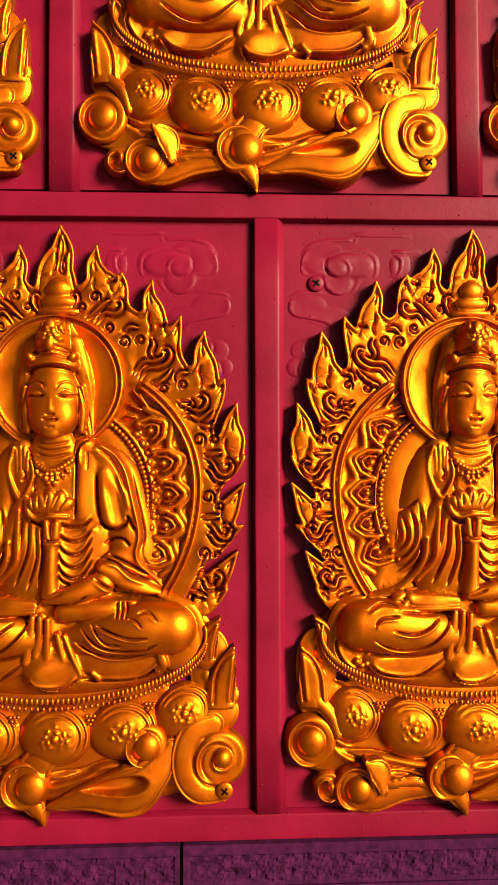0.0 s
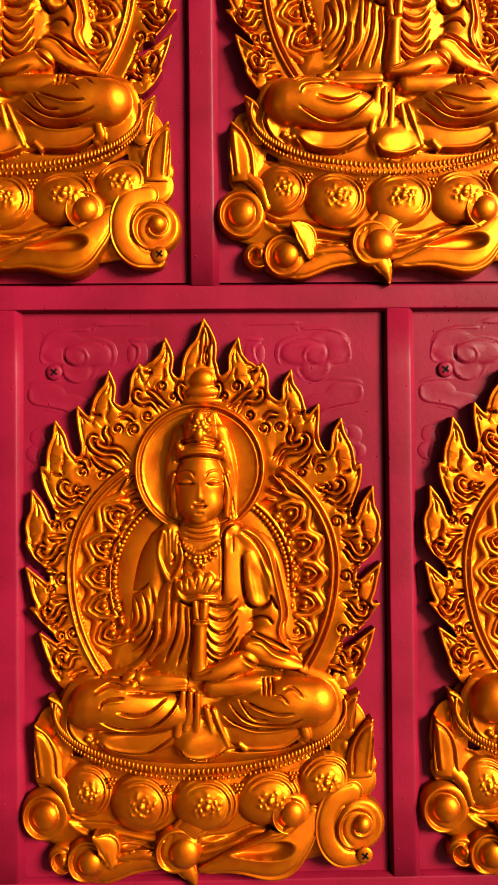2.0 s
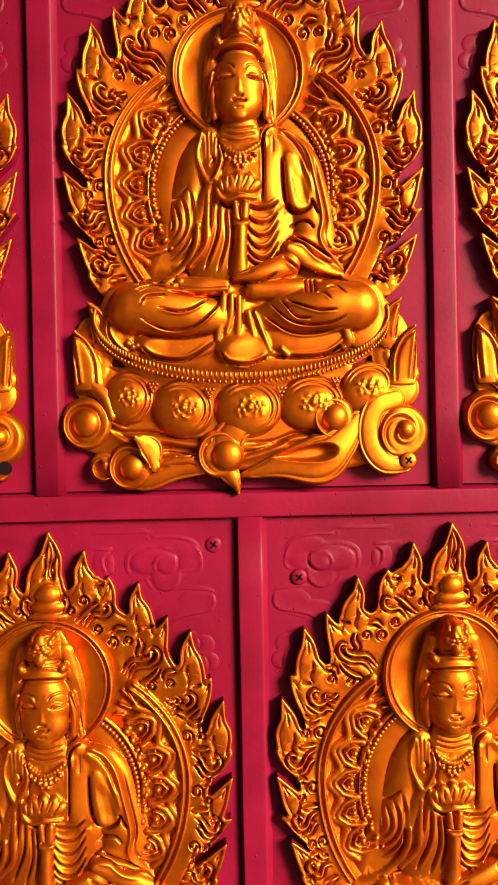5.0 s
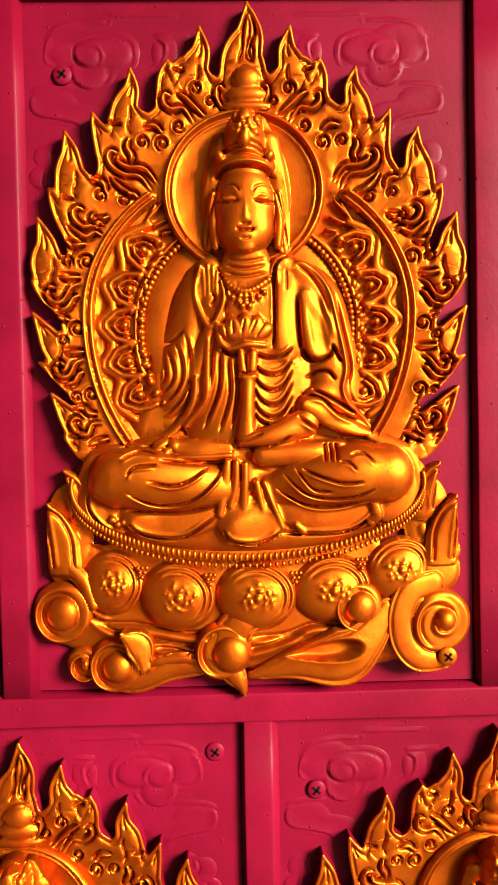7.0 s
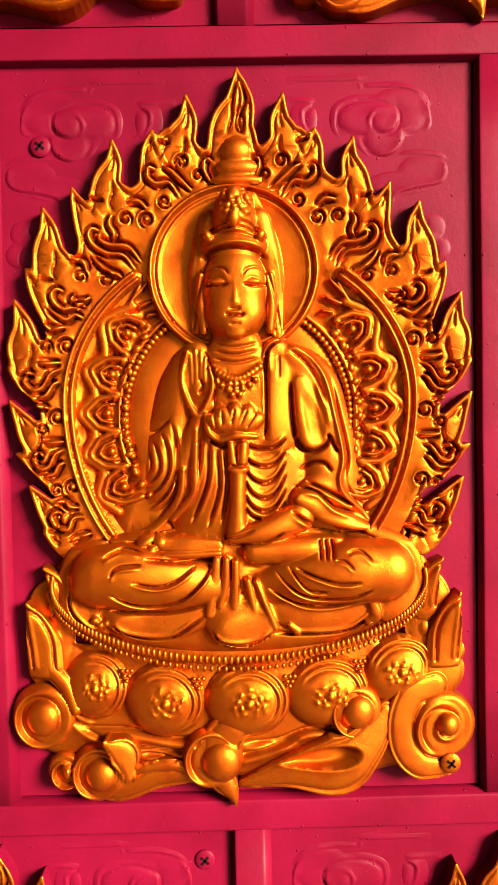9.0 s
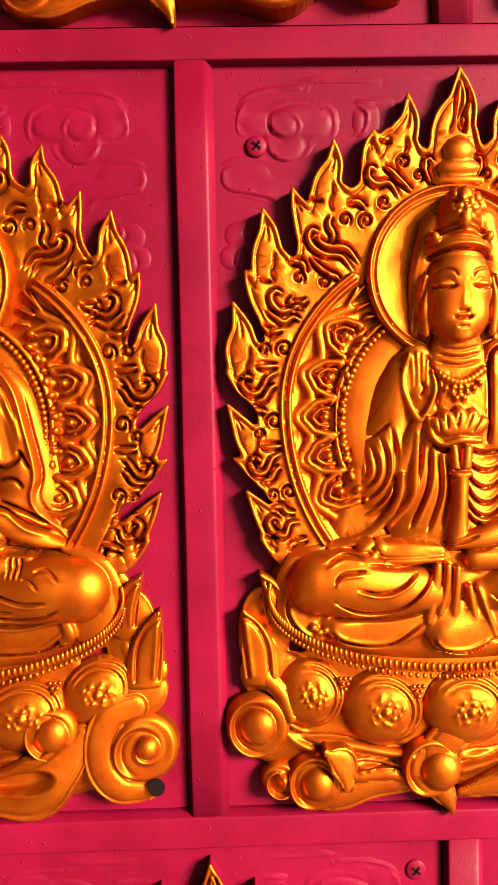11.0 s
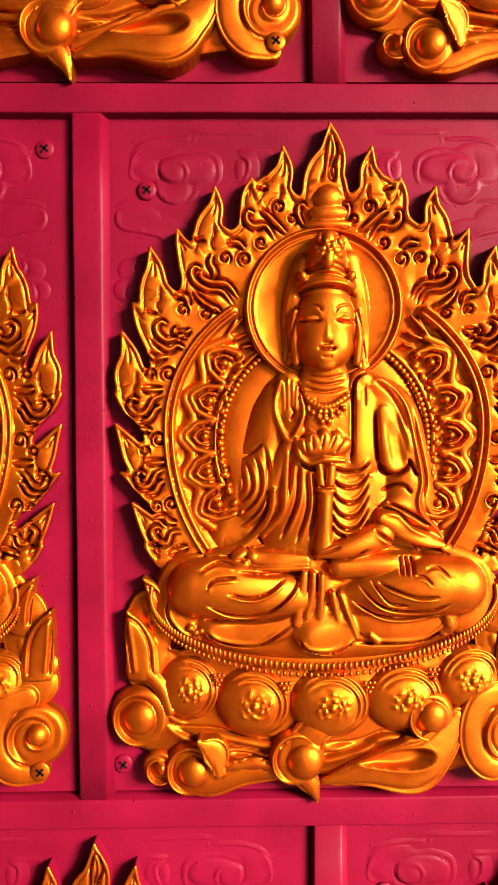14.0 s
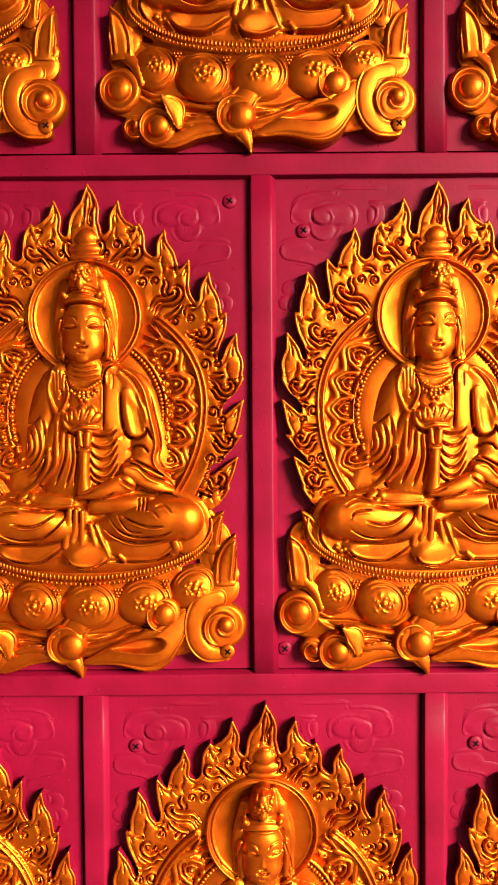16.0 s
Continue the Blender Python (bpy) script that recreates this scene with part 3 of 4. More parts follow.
def beads(name, spots, rad, parent):
    bm = bmesh.new()
    for x, y, z, k in spots:
        m = Matrix.Translation(((x - axis(y)) * U * 0.985, -(z + swell(x, y)) * 0.001, -(y - 816.5) * U * 0.989)) @ Matrix.Diagonal((1, 0.9, k, 1))
        bmesh.ops.create_icosphere(bm, subdivisions=1, radius=rad * U, matrix=m)
    return tagged(part(name, bm, gold, parent, smooth=True), kind="stuff")


for sg in (-1, 1):
    beads("beading", [(CX + sg * 191 * math.cos(radians(a)), 790 + 195 * math.sin(radians(a)), 5.6, 1) for a in range(-56, 22, 3)], 6.5, aureole)

# ---- lotus base ----
s = Sheet(45, 845, 1010, 1432, 3)
s.dome(443, 1075, 335, 135, 0, 8, p=6, k=1, lip=0.6)
s.tube([(110, 1200, 40, 1, 4), (250, 1240, 70, 1, 4), (440, 1270, 75, 1, 5), (640, 1250, 75, 1, 4), (780, 1210, 42, 1, 5)], k=1, lip=0.6)
s.tube([(95, 1285, 52, 1, 4), (230, 1320, 60, 1, 4), (405, 1330, 55, 1, 5), (580, 1330, 68, 1, 4), (770, 1310, 60, 1, 5)], k=1, lip=0.6)
s.dome(792, 1222, 38, 40, 3, 7, p=6, k=1, lip=0.6)
for x_, a_ in ((772, 15), (800, 18), (820, 10)):
    s.dome(x_, 1190, a_, 18, 3, 7, p=5, k=0.5, lip=0.6)
for x_ in (770, 112):
    s.dome(x_, 1135, 44, 80, 1, 6, p=4, k=1, lip=0.5)
    for y_ in (1080, 1104, 1128, 1152):
        s.dome(x_ - 8 if x_ > 440 else x_ + 8, y_, 17, 13, 4, 5, turn=y_, k=0.4)
# long flowing furrows between the petals and the cloud scrolls
for pts in ([(120, 1262), (170, 1300), (240, 1306), (330, 1322), (372, 1318)], [(150, 1300), (210, 1322), (290, 1338), (350, 1346)], [(262, 1346), (310, 1352), (345, 1368)], [(440, 1332), (500, 1330), (560, 1312), (630, 1318)],
            [(430, 1356), (480, 1344), (540, 1326)], [(640, 1325), (675, 1300), (690, 1262)], [(255, 1376), (300, 1374), (350, 1388)], [(140, 1232), (150, 1270), (190, 1290)]):
    s.line(pts, 4.0, -2.2)
    s.line([(x, y + 11) for x, y in pts], 6.0, 2.0)
base = s.mesh("lotus_base", gold, panel, "gilded lotus base with petals and cloud scrolls", keep=0.24, scale="base")


def petal(cx, cy, a, b, z, turn=0):
    s = Sheet(cx - a - b, cx + a + b, cy - a - b, cy + a + b, 2.5)
    s.dome(cx, cy, a, b, z - 2, 12.5, turn=turn, k=0, lip=0.2, p=2.4)
    t = radians(turn)
    dx, dy = s.x - cx, s.y - cy
    px, py = (dx * math.cos(t) + dy * math.sin(t)) / a, (dy * math.cos(t) - dx * math.sin(t)) / b
    r = np.hypot(px, py)
    up = np.clip((0.75 * px - 0.75 * py) * 1.6 + 0.25, 0, 1)
    live = s.h > -40
    s.h += np.where(live, up * (1.6 * np.exp(-((r - 0.88) / 0.05) ** 2) - 2.4 * np.exp(-((r - 0.81) / 0.035) ** 2)), 0)
    s.h += np.where(live, up * (1.2 * np.exp(-((r - 0.74) / 0.05) ** 2) - 2.2 * np.exp(-((r - 0.66) / 0.035) ** 2)), 0)
    # a rosette of small uneven buds
    rnd = random.Random(int(cx))
    s.dome(cx + 0.03 * a, cy, 0.12 * a, 0.12 * a, z + 9.0, 4.2, k=0)
    for n in range(17):
        q, far = n * 2.4 + rnd.uniform(-0.2, 0.2), 0.10 * math.sqrt(n + 3.2)
        s.dome(cx + (far * math.cos(q) + 0.03) * a, cy + 0.9 * far * math.sin(q) * b, rnd.uniform(0.08, 0.12) * a, rnd.uniform(0.045, 0.07) * a, z + 9.4 - 7 * far * far - 2 * far, rnd.uniform(2.8, 4.0), turn=math.degrees(q) + rnd.uniform(40, 140), k=0)
    s.mesh("petal", gold, base, foot=1.0, keep=0.42, scale="base")


for cx, cy, a, b, z, turn in ((190, 1232, 56, 54, 3, 30), (310, 1256, 66, 58, 5, 8), (452, 1258, 70, 58, 6, 0), (590, 1250, 70, 56, 5, -8), (714, 1218, 62, 50, 4, -28)):
    petal(cx, cy, a * 1.07, b * 1.07, z, turn)


def leaf(spine, ribs):
    """An upturned outer petal: a thin leaf with a rolled edge and ribs."""
    for flip in (False, True):
        f = Sheet(60, 160, 1015, 1215, 2.0) if not flip else Sheet(720, 840, 1015, 1215, 2.0)
        f.tube(mirrored(spine) if flip else spine, k=0, round_=0.8, lip=0.4)
        for rib in ribs:
            f.line(mirrored(rib) if flip else rib, 4.5, 1.3, fade=False)
            f.line([(x - (6 if not flip else -6), y + 4) for x, y in (mirrored(rib) if flip else rib)], 3.0, -1.1, fade=False)
        f.mesh("outer_petal", gold, base, keep=0.36, scale="base")


leaf([(106, 1200, 30, 8, 4), (102, 1160, 29, 9, 4), (90, 1120, 17, 11, 4), (77, 1090, 2, 12, 3)],
     ([(78, 1092), (104, 1112), (122, 1148), (127, 1198)], [(90, 1196), (86, 1160), (80, 1112)]))
leaf([(138, 1110, 24, 8, 4), (132, 1078, 22, 9, 4), (120, 1050, 13, 10, 4), (106, 1032, 2, 11, 3)],
     ([(107, 1034), (130, 1048), (146, 1076), (150, 1108)], [(126, 1108), (122, 1078), (112, 1046)]))


def curl(name, cx, cy, rad, z, turns, start, hand, boss, label="", bite=None):
    """A volute: a rim winding inwards round a bowl, with a round boss in it."""
    s = Sheet(cx - rad - 6, cx + rad + 6, cy - rad - 6, cy + rad + 6, 2.0)
    dx, dy = s.x - cx, s.y - cy
    r = np.hypot(dx, dy) / rad
    an = (hand * np.degrees(np.arctan2(dy, dx)) - start) % 360 / 360
    s.h, s.s = z + 2.5 + 2.0 * r ** 2, (1 - r) * rad
    if bite:
        s.s = np.minimum(s.s, np.hypot(s.x - bite[0], s.y - bite[1]) - bite[2])
    lit = 0.25 + 0.75 * (0.5 + 0.5 * np.cos(np.arctan2(dy, dx) - radians(150))) if boss else 1.0
    for lap in range(3 if boss or rad < 60 else 0):
        rim = 1.0 - (0.32 if boss and boss[2] > 0.4 * rad else 0.8) * (an + lap) / turns
        s.h += np.where(an + lap < turns, np.clip((turns - an - lap) * 7, 0, 1) * np.clip((an + lap) * 7, 0, 1), 0) * lit * (3.4 * np.exp(-((r - rim + 0.05) / 0.085) ** 2) - 2.4 * np.exp(-((r - rim + 0.2) / 0.07) ** 2))
    s.h -= 5.5 * np.clip((r - 0.80) / 0.20, 0, 1) ** 2
    if boss:
        s.dome(cx + boss[0], cy + boss[1], boss[2], boss[2], z + 2.5, 8.5, k=0.4)
    elif rad > 60:
        # broad plain band turned to the open side, one groove winding in
        s.h -= 0.07 * dx
        for lap in range(2):
            rim = 0.66 - 0.36 * (an + lap) / turns
            s.h += np.where(an + lap < turns, np.clip((turns - an - lap) * 7, 0, 1) * np.clip((an + lap) * 7, 0, 1), 0) * (1.6 * np.exp(-((r - rim - 0.09) / 0.06) ** 2) - 4.4 * np.exp(-((r - rim) / 0.05) ** 2))
    if not boss:
        s.tube([(cx + 0.02 * rad, cy - 0.34 * rad, 0.14 * rad, z + 3, 5), (cx + 0.22 * rad, cy - 0.2 * rad, 0.22 * rad, z + 3, 7), (cx + 0.2 * rad, cy + 0.1 * rad, 0.16 * rad, z + 3, 6)], k=0.4)
    s.mesh(name, gold, base, label, foot=0.5, keep=0.36, scale="base")


curl("cloud_curl", 98, 1283, 56, 6, 0.9, 60, 1, (2, 0, 30))
curl("cloud_curl", 195, 1375, 50, 7, 1.0, 80, 1, (5, 2, 27))
curl("cloud_curl", 135, 1375, 32, 5, 1.2, 20, 1, None)
curl("cloud_curl", 390, 1352, 52, 8, 1.0, 90, 1, (16, 4, 32))
curl("cloud_curl", 636, 1280, 46, 9, 1.1, 40, 1, (4, 0, 28))
curl("cloud_curl", 790, 1313, 58, 9, 1.3, 100, 1, (7, -4, 20))


def wisp(points, label="", scoop=None, tilt=0.0, flat=0.8):
    p = np.array(points, float)
    wd = p[:, 2].max()
    s = Sheet(p[:, 0].min() - wd - 6, p[:, 0].max() + wd + 6, p[:, 1].min() - wd - 6, p[:, 1].max() + wd + 6, 2.5)
    s.tube(points, k=0, round_=flat, lip=0.5)
    s.h += np.where(s.h > -40, tilt * (s.x - p[:, 0].mean()), 0)
    line_ = spline(points, 8)
    w, d, t = s.along(line_, wd + 8)
    q = d / np.maximum(np.interp(t, np.linspace(0, 1, len(line_)), line_[:, 2]), 1)
    s.h[w] += np.where(s.h[w] > -40, 1.2 * np.exp(-((q - 0.88) / 0.07) ** 2) - 1.3 * np.exp(-((q - 0.72) / 0.07) ** 2), 0)
    if scoop:
        cx, cy, a, c, turn, deep = scoop
        t = radians(turn)
        dx, dy = s.x - cx, s.y - cy
        e = np.hypot((dx * math.cos(t) + dy * math.sin(t)) / a, (dy * math.cos(t) - dx * math.sin(t)) / (c * (0.62 + 0.38 * np.clip(dx / a, -1, 1))))
        s.h += np.where(s.h > -40, 1.1 * np.exp(-((e - 1.16) / 0.14) ** 2) - deep * np.exp(-e ** 6) * (0.75 + 0.35 * np.clip(dx / a, -1, 1)), 0)
    s.mesh("cloud_wisp", gold, base, label, foot=0.3, keep=0.45, scale="base")


wisp([(440, 1398, 7, 3, 6), (520, 1378, 28, 3, 10), (604, 1368, 54, 3, 13), (650, 1338, 40, 3, 13), (690, 1288, 22, 3, 9)], scoop=(574, 1356, 62, 23, -6, 11), flat=0.35)
wisp([(775, 1244, 26, 4, 8), (735, 1258, 28, 4, 9), (716, 1300, 27, 4, 9), (722, 1346, 27, 4, 9), (750, 1378, 24, 4, 9), (796, 1384, 17, 4, 8)], tilt=-0.02, flat=0.3)
wisp([(450, 1294, 20, 7, 5), (424, 1304, 32, 7, 6), (400, 1330, 34, 7, 5)])
wisp([(170, 1395, 20, 3, 6), (230, 1405, 22, 3, 6), (290, 1385, 22, 3, 6), (350, 1378, 18, 3, 6)])
wisp([(212, 1316, 6, 13, 4), (240, 1338, 25, 13, 4), (250, 1378, 10, 13, 4)], tilt=-0.15, flat=0.3)
wisp([(260, 1370, 10, 5, 5), (320, 1365, 12, 5, 5), (360, 1380, 10, 5, 5)])
wisp([(402, 1384, 22, 5, 7), (416, 1402, 19, 4, 7), (425, 1420, 10, 3, 6), (430, 1438, 2, 2, 4)])
wisp([(110, 1200, 16, 6, 6), (140, 1230, 14, 6, 6), (155, 1270, 10, 6, 5)])
beads("beading", [(443 + 318 * math.cos(radians(a)), 1072 + 128 * math.sin(radians(a)), 11.6, 2.1) for a in np.arange(-6, 187, 1.9)], 4.3, base)
beads("beading", [(443 + 319 * math.cos(radians(a)), 1087 + 128 * math.sin(radians(a)), 10.2, 1.5) for a in np.arange(2, 179, 2.2)], 3.7, base)
for x_, y_ in ((250, 1216), (372, 1230), (526, 1230), (646, 1210)):
    beads("beading", [(x_ + dx, y_ + dy, 8.8, 1) for dx, dy in ((-8, 0), (0, 0), (8, 0), (-4, 8), (4, 8), (0, 16))], 4.6, base)

# ---- the seated statue: one carved piece ----
s = Sheet(120, 768, 405, 1212, 1.9)
s.gain, s.flat = 1.3, True
s.dome(443, 1085, 312, 112, 6, 8, p=6, k=1)
s.dome(443, 1078, 285, 90, 8, 8, p=4, k=1)
# cloth hanging over the seat
for cx, cy, a, b_, z in ((305, 1118, 95, 48, 15), (590, 1115, 98, 48, 15), (446, 1135, 62, 48, 16), (180, 1090, 45, 62, 13), (705, 1085, 45, 65, 13)):
    s.dome(cx, cy, a, b_, z, 4, k=0.3, p=4)
s.dome(440, 860, 138, 190, 8, 12, k=3)
s.dome(440, 770, 100, 110, 12, 10, k=3)
for sg in (0, 1):
    arm = [(375, 690, 30, 9, 10), (318, 735, 44, 8, 14), (292, 830, 50, 8, 15), (278, 920, 50, 8, 13), (232, 990, 26, 8, 6)]
    near_arm = [(375, 690, 30, 9, 10), (340, 738, 40, 8, 14), (317, 830, 48, 8, 14), (300, 915, 48, 8, 12), (244, 988, 28, 8, 6)]
    s.tube(near_arm if not sg else mirrored(arm), k=3)
    knee = [(208, 1056, 54, 13, 22), (270, 1056, 58, 13, 23), (345, 1066, 46, 13, 18), (410, 1080, 30, 12, 10)]
    s.tube(knee if not sg else mirrored(knee), k=2)
s.tube([(600, 850, 35, 10, 8), (650, 940, 34, 8, 8), (705, 1000, 18, 8, 5)], k=2)
s.tube([(440, 645, 36, 12, 13), (440, 695, 55, 12, 9)], k=2)
# head, hair and crown
for sg in (0, 1):
    veil = [(402, 470, 22, 9, 6), (384, 540, 20, 9, 6), (378, 600, 15, 8, 5), (374, 642, 9, 9, 4)]
    s.tube(veil if not sg else mirrored(veil), k=1)
s.tube([(468, 432, 12, 8, 3), (496, 500, 18, 8, 3), (510, 565, 15, 8, 3), (503, 615, 12, 8, 3), (518, 668, 10, 10, 3)], k=0.3, round_=0.5)
s.dome(440, 583, 56, 77, 13, 20, k=1, p=2.5)
s.dome(440, 616, 53, 49, 13, 19.5, k=3, p=3.4)
s.dome(440, 636, 32, 30, 13, 19.5, k=5)
s.dome(440, 510, 55, 28, 13, 16.5, k=2.5)
s.dome(440, 470, 36, 56, 12, 18, k=2)
random.seed(4)
for i in range(46):
    a, q = random.uniform(0, 2 * math.pi), math.sqrt(random.random())
    x, y = 440 + 31 * q * math.cos(a), 454 + 36 * q * math.sin(a)
    s.dome(x, y, random.uniform(4, 7), random.uniform(4, 7), 12 + 17.5 * math.sqrt(1 - 0.85 * q * q) , 2.8, k=0.4)
for dy in (0, 9, 17):
    s.line([(388, 512 - dy), (412, 498 - dy), (440, 494 - dy), (468, 498 - dy), (492, 512 - dy)], 2.6, -1.1)
for sg in (-1, 1):
    s.dome(440 + sg * 43, 498, 9, 12, 20, 6, turn=sg * 30, k=0.6)
s.line([(384, 522), (410, 512), (440, 509), (470, 512), (497, 522)], 3.5, 1.3)
s.line([(385, 530), (410, 520), (440, 517), (470, 520), (496, 530)], 2.6, -2.6)
s.dome(440, 440, 13, 20, 26, 4.5, k=0.4)
s.dome(440, 474, 10, 14, 29, 4, k=0.4)
s.gain = 0.62
for sg in (0, 1):
    def put(points, *rest, how="line"):
        pts = points if not sg else mirrored(points)
        if how == "tube":
            s.tube(pts, k=rest[0])
        else:
            s.line(pts, *rest)
    put([(386, 560, 8, 15, 7), (384, 600, 9, 15, 7), (388, 646, 7, 15, 5)], 0.3, how="tube")
    put([(392, 545), (377, 600), (368, 655)], 2.2, -1.4)
    put([(378, 510), (366, 570), (364, 636)], 2.6, 1.2)
    # brow, lid, cheek
    put([(392, 560), (408, 553), (422, 556), (432, 570)], 3.0, 1.0)
    put([(390, 558), (406, 548), (424, 552), (430, 562)], 1.9, -1.6)
    put([(400, 573), (413, 565), (428, 573)], 2.4, -0.8)
    s.dome(2 * 440 - 413 if sg else 413, 574, 16, 8, 29.6, 2.4, k=1.2)
    put([(391, 574), (412, 579), (431, 575)], 2.0, -3.8)
s.tube([(440.5, 562, 3.5, 30.5, 1.4), (440.5, 588, 5, 30.8, 2.6), (440.5, 604, 7.5, 31, 3.4)], k=1.2, round_=0.99)
s.dome(440.5, 607, 10, 5.5, 31, 2.4, k=1.2)
s.line([(431, 614), (440, 616), (450, 614)], 2.2, -1.6)
s.dome(440.5, 621.5, 13, 3.8, 31.4, 2.0, k=0.6)
s.dome(440.5, 631, 11, 5, 31.0, 2.2, k=0.8)
s.line([(424, 623), (432, 626.5), (441, 625.5), (449, 626.5), (457, 623)], 2.0, -3.2)
s.line([(430, 639), (440.5, 641), (451, 639)], 3, -0.9)
s.dome(440.5, 652, 17, 11, 28, 3.4, k=2)
for y in (672, 684, 697):
    s.line([(402, y - 4), (440, y + 4), (480, y - 4)], 2.8, -1.4)
s.gain = 1.15
# necklace
for i in range(13):
    t = i / 12
    x, y = 400 + 80 * t, 708 + 20 * math.sin(math.pi * t)
    s.dome(x, y, 6.5, 6.5, 20 + 2.2 * math.sin(math.pi * t), 3.0, k=0.3)
for x, y in ((440, 748), (428, 745), (452, 745), (417, 738), (463, 738), (440, 737), (430, 736), (451, 736), (407, 730), (473, 730), (434, 754), (447, 754)):
    s.dome(x, y, 6, 5.5, 21.5, 3.2, turn=x * 13, k=0.3)
# collar and lapels: a smooth bright fold down the chest
s.dome(518, 765, 40, 100, 14, 9.5, turn=3, k=2, p=3)
s.dome(508, 690, 24, 30, 16, 6, k=2)
s.h += np.where((s.h > -40) & (s.y > 690) & (s.y < 850), -0.09 * np.clip(s.x - 512, -25, 25) * np.exp(-((s.x - 512) / 24) ** 4), 0)
s.line([(516, 664), (493, 685), (491, 740), (491, 800), (488, 830)], 2.4, -2.8)
s.line([(515, 668), (498, 684), (497, 720)], 3.0, 1.6)
s.line([(513, 690), (513, 728)], 1.8, -0.8)
s.line([(388, 680), (404, 720), (404, 775)], 2.6, -1.6)
# cape over the far shoulder, its rounded flap hollow inside
s.tube([(535, 690, 18, 16, 6), (580, 735, 20, 16, 7), (600, 790, 16, 16, 6), (612, 850, 9, 14, 4)], k=2.5)
s.dome(553, 752, 24, 48, 18, 6, turn=-8, k=2)
s.tube([(548, 735, 13, 20, 4.5), (560, 785, 22, 20, 5), (569, 822, 25, 19, 5)], k=0.3, round_=0.5)
s.h -= np.where(s.h > -40, 3.4 * np.exp(-((s.x - 570 - 0.2 * (s.y - 800)) / 13) ** 4 - ((s.y - 800) / 38) ** 4), 0)
s.line([(532, 733), (534, 790), (539, 832)], 3.4, -3.4)
s.line([(539, 826), (548, 844), (568, 853), (590, 842), (599, 826)], 3.0, -3.0)
s.line([(594, 822), (603, 838), (612, 854)], 2.8, -3.0)
s.line([(573, 735), (590, 775), (600, 815)], 5.0, 1.6)
s.line([(522, 669), (545, 679), (567, 694), (590, 729), (605, 787), (620, 860), (614, 902), (626, 930), (659, 960), (692, 1006)], 4.2, 2.8)
s.line([(530, 682), (556, 700), (578, 734), (592, 775)], 2.6, -1.2)
s.line([(600, 725), (614, 785), (630, 860), (624, 900), (640, 930), (680, 968)], 3.0, -1.5)
# swags across the belly
for y, deep in ((826, 12), (846, 22), (864, 32), (886, 36), (910, 34), (932, 26)):
    u = [(452, y), (466, y + deep * 0.7), (486, y + deep), (506, y + deep * 0.7), (524, y - 6)]
    s.line(u, 3.2, 1.3)
    s.line([(a, c + 8) for a, c in u], 2.2, -2.4)
for pts in ([(380, 822), (374, 880), (346, 952)], [(394, 832), (390, 900), (362, 972)], [(408, 842), (410, 910), (390, 978)], [(420, 846), (424, 905), (414, 972)]):
    s.line(pts, 2.4, -1.6)
    s.line([(x + 7, y) for x, y in pts], 3.6, 1.0)
s.tube([(372, 812, 5, 20, 3), (369, 870, 6, 19, 3), (365, 920, 6, 18, 3), (330, 962, 6, 17, 3)], k=0.4)
# near sleeve: dark outer fold, narrow ridges and the rounded end
s.tube([(326, 752, 5, 19, 2), (315, 778, 9, 19, 3), (294, 803, 6, 17, 2)], k=1.2)
s.line([(330, 688), (305, 725), (290, 775), (278, 815)], 3.4, -1.4)
s.line([(282, 818), (306, 812), (330, 792)], 2.6, -1.6)
for pts, lift in (([(337, 795), (346, 838), (344, 884), (322, 924), (284, 948), (248, 956)], 1.7), ([(318, 811), (331, 845), (330, 884), (308, 914), (270, 932), (244, 936)], 1.5),
                  ([(303, 824), (315, 855), (313, 884), (292, 904), (262, 914)], 1.2), ([(291, 836), (300, 862), (297, 882), (276, 892)], 0.9)):
    s.line(pts, 3.4, lift)
    s.line([(x - 7, y + 1) for x, y in pts], 2.6, -lift * 0.8)
s.tube([(349, 878, 5, 18, 3.5), (344, 918, 6, 17, 3.5), (324, 952, 7, 16, 3.5), (292, 980, 7, 15, 3), (250, 992, 6, 14, 2.5)], k=0.4)
s.line([(340, 880), (335, 914), (315, 945), (280, 972)], 2.6, -2.4)
# raised hand in its pointed cuff, lotus, staff and lower hand
s.tube([(345, 868, 18, 14, 6), (360, 830, 16, 16, 6), (376, 790, 12, 18, 5)], k=1.5)
s.dome(375, 735, 25, 46, 15, 5, k=1.0, p=3)
for x0, y0, x1 in ((364, 684, 366), (373, 680, 374), (382, 683, 382), (390, 692, 388)):
    s.tube([(x0, y0, 4, 17, 2.6), (x1, 708, 4.2, 18.4, 2.6), (x1, 732, 3.6, 18.4, 2)], k=0.4)
s.dome(374, 745, 14, 15, 18, 3, k=0.6)
s.line([(380, 726), (386, 738), (378, 752)], 2.4, -1.6)
s.tube([(360, 680, 3, 18, 3), (349, 720, 4.4, 19, 3.4), (355, 752, 4.8, 19.5, 3.6), (375, 788, 6, 20, 3.8), (392, 768, 4.8, 19.5, 3.6), (402, 736, 4.2, 19, 3.2), (396, 708, 3, 18, 3)], k=0.3)
s.dome(436, 806, 46, 28, 20, 6, k=0.3)
for i in range(5):
    a = -66 + 33 * i
    x, y = 438 + 27 * math.sin(radians(a)), 806 - 13 * math.cos(radians(a))
    s.dome(x, y, 15, 27, 22.5, 6, turn=a, k=0, p=2.6)
    s.line([(x - 6, y + 10), (x + 12 * math.sin(radians(a)), y - 16)], 1.6, -0.7)
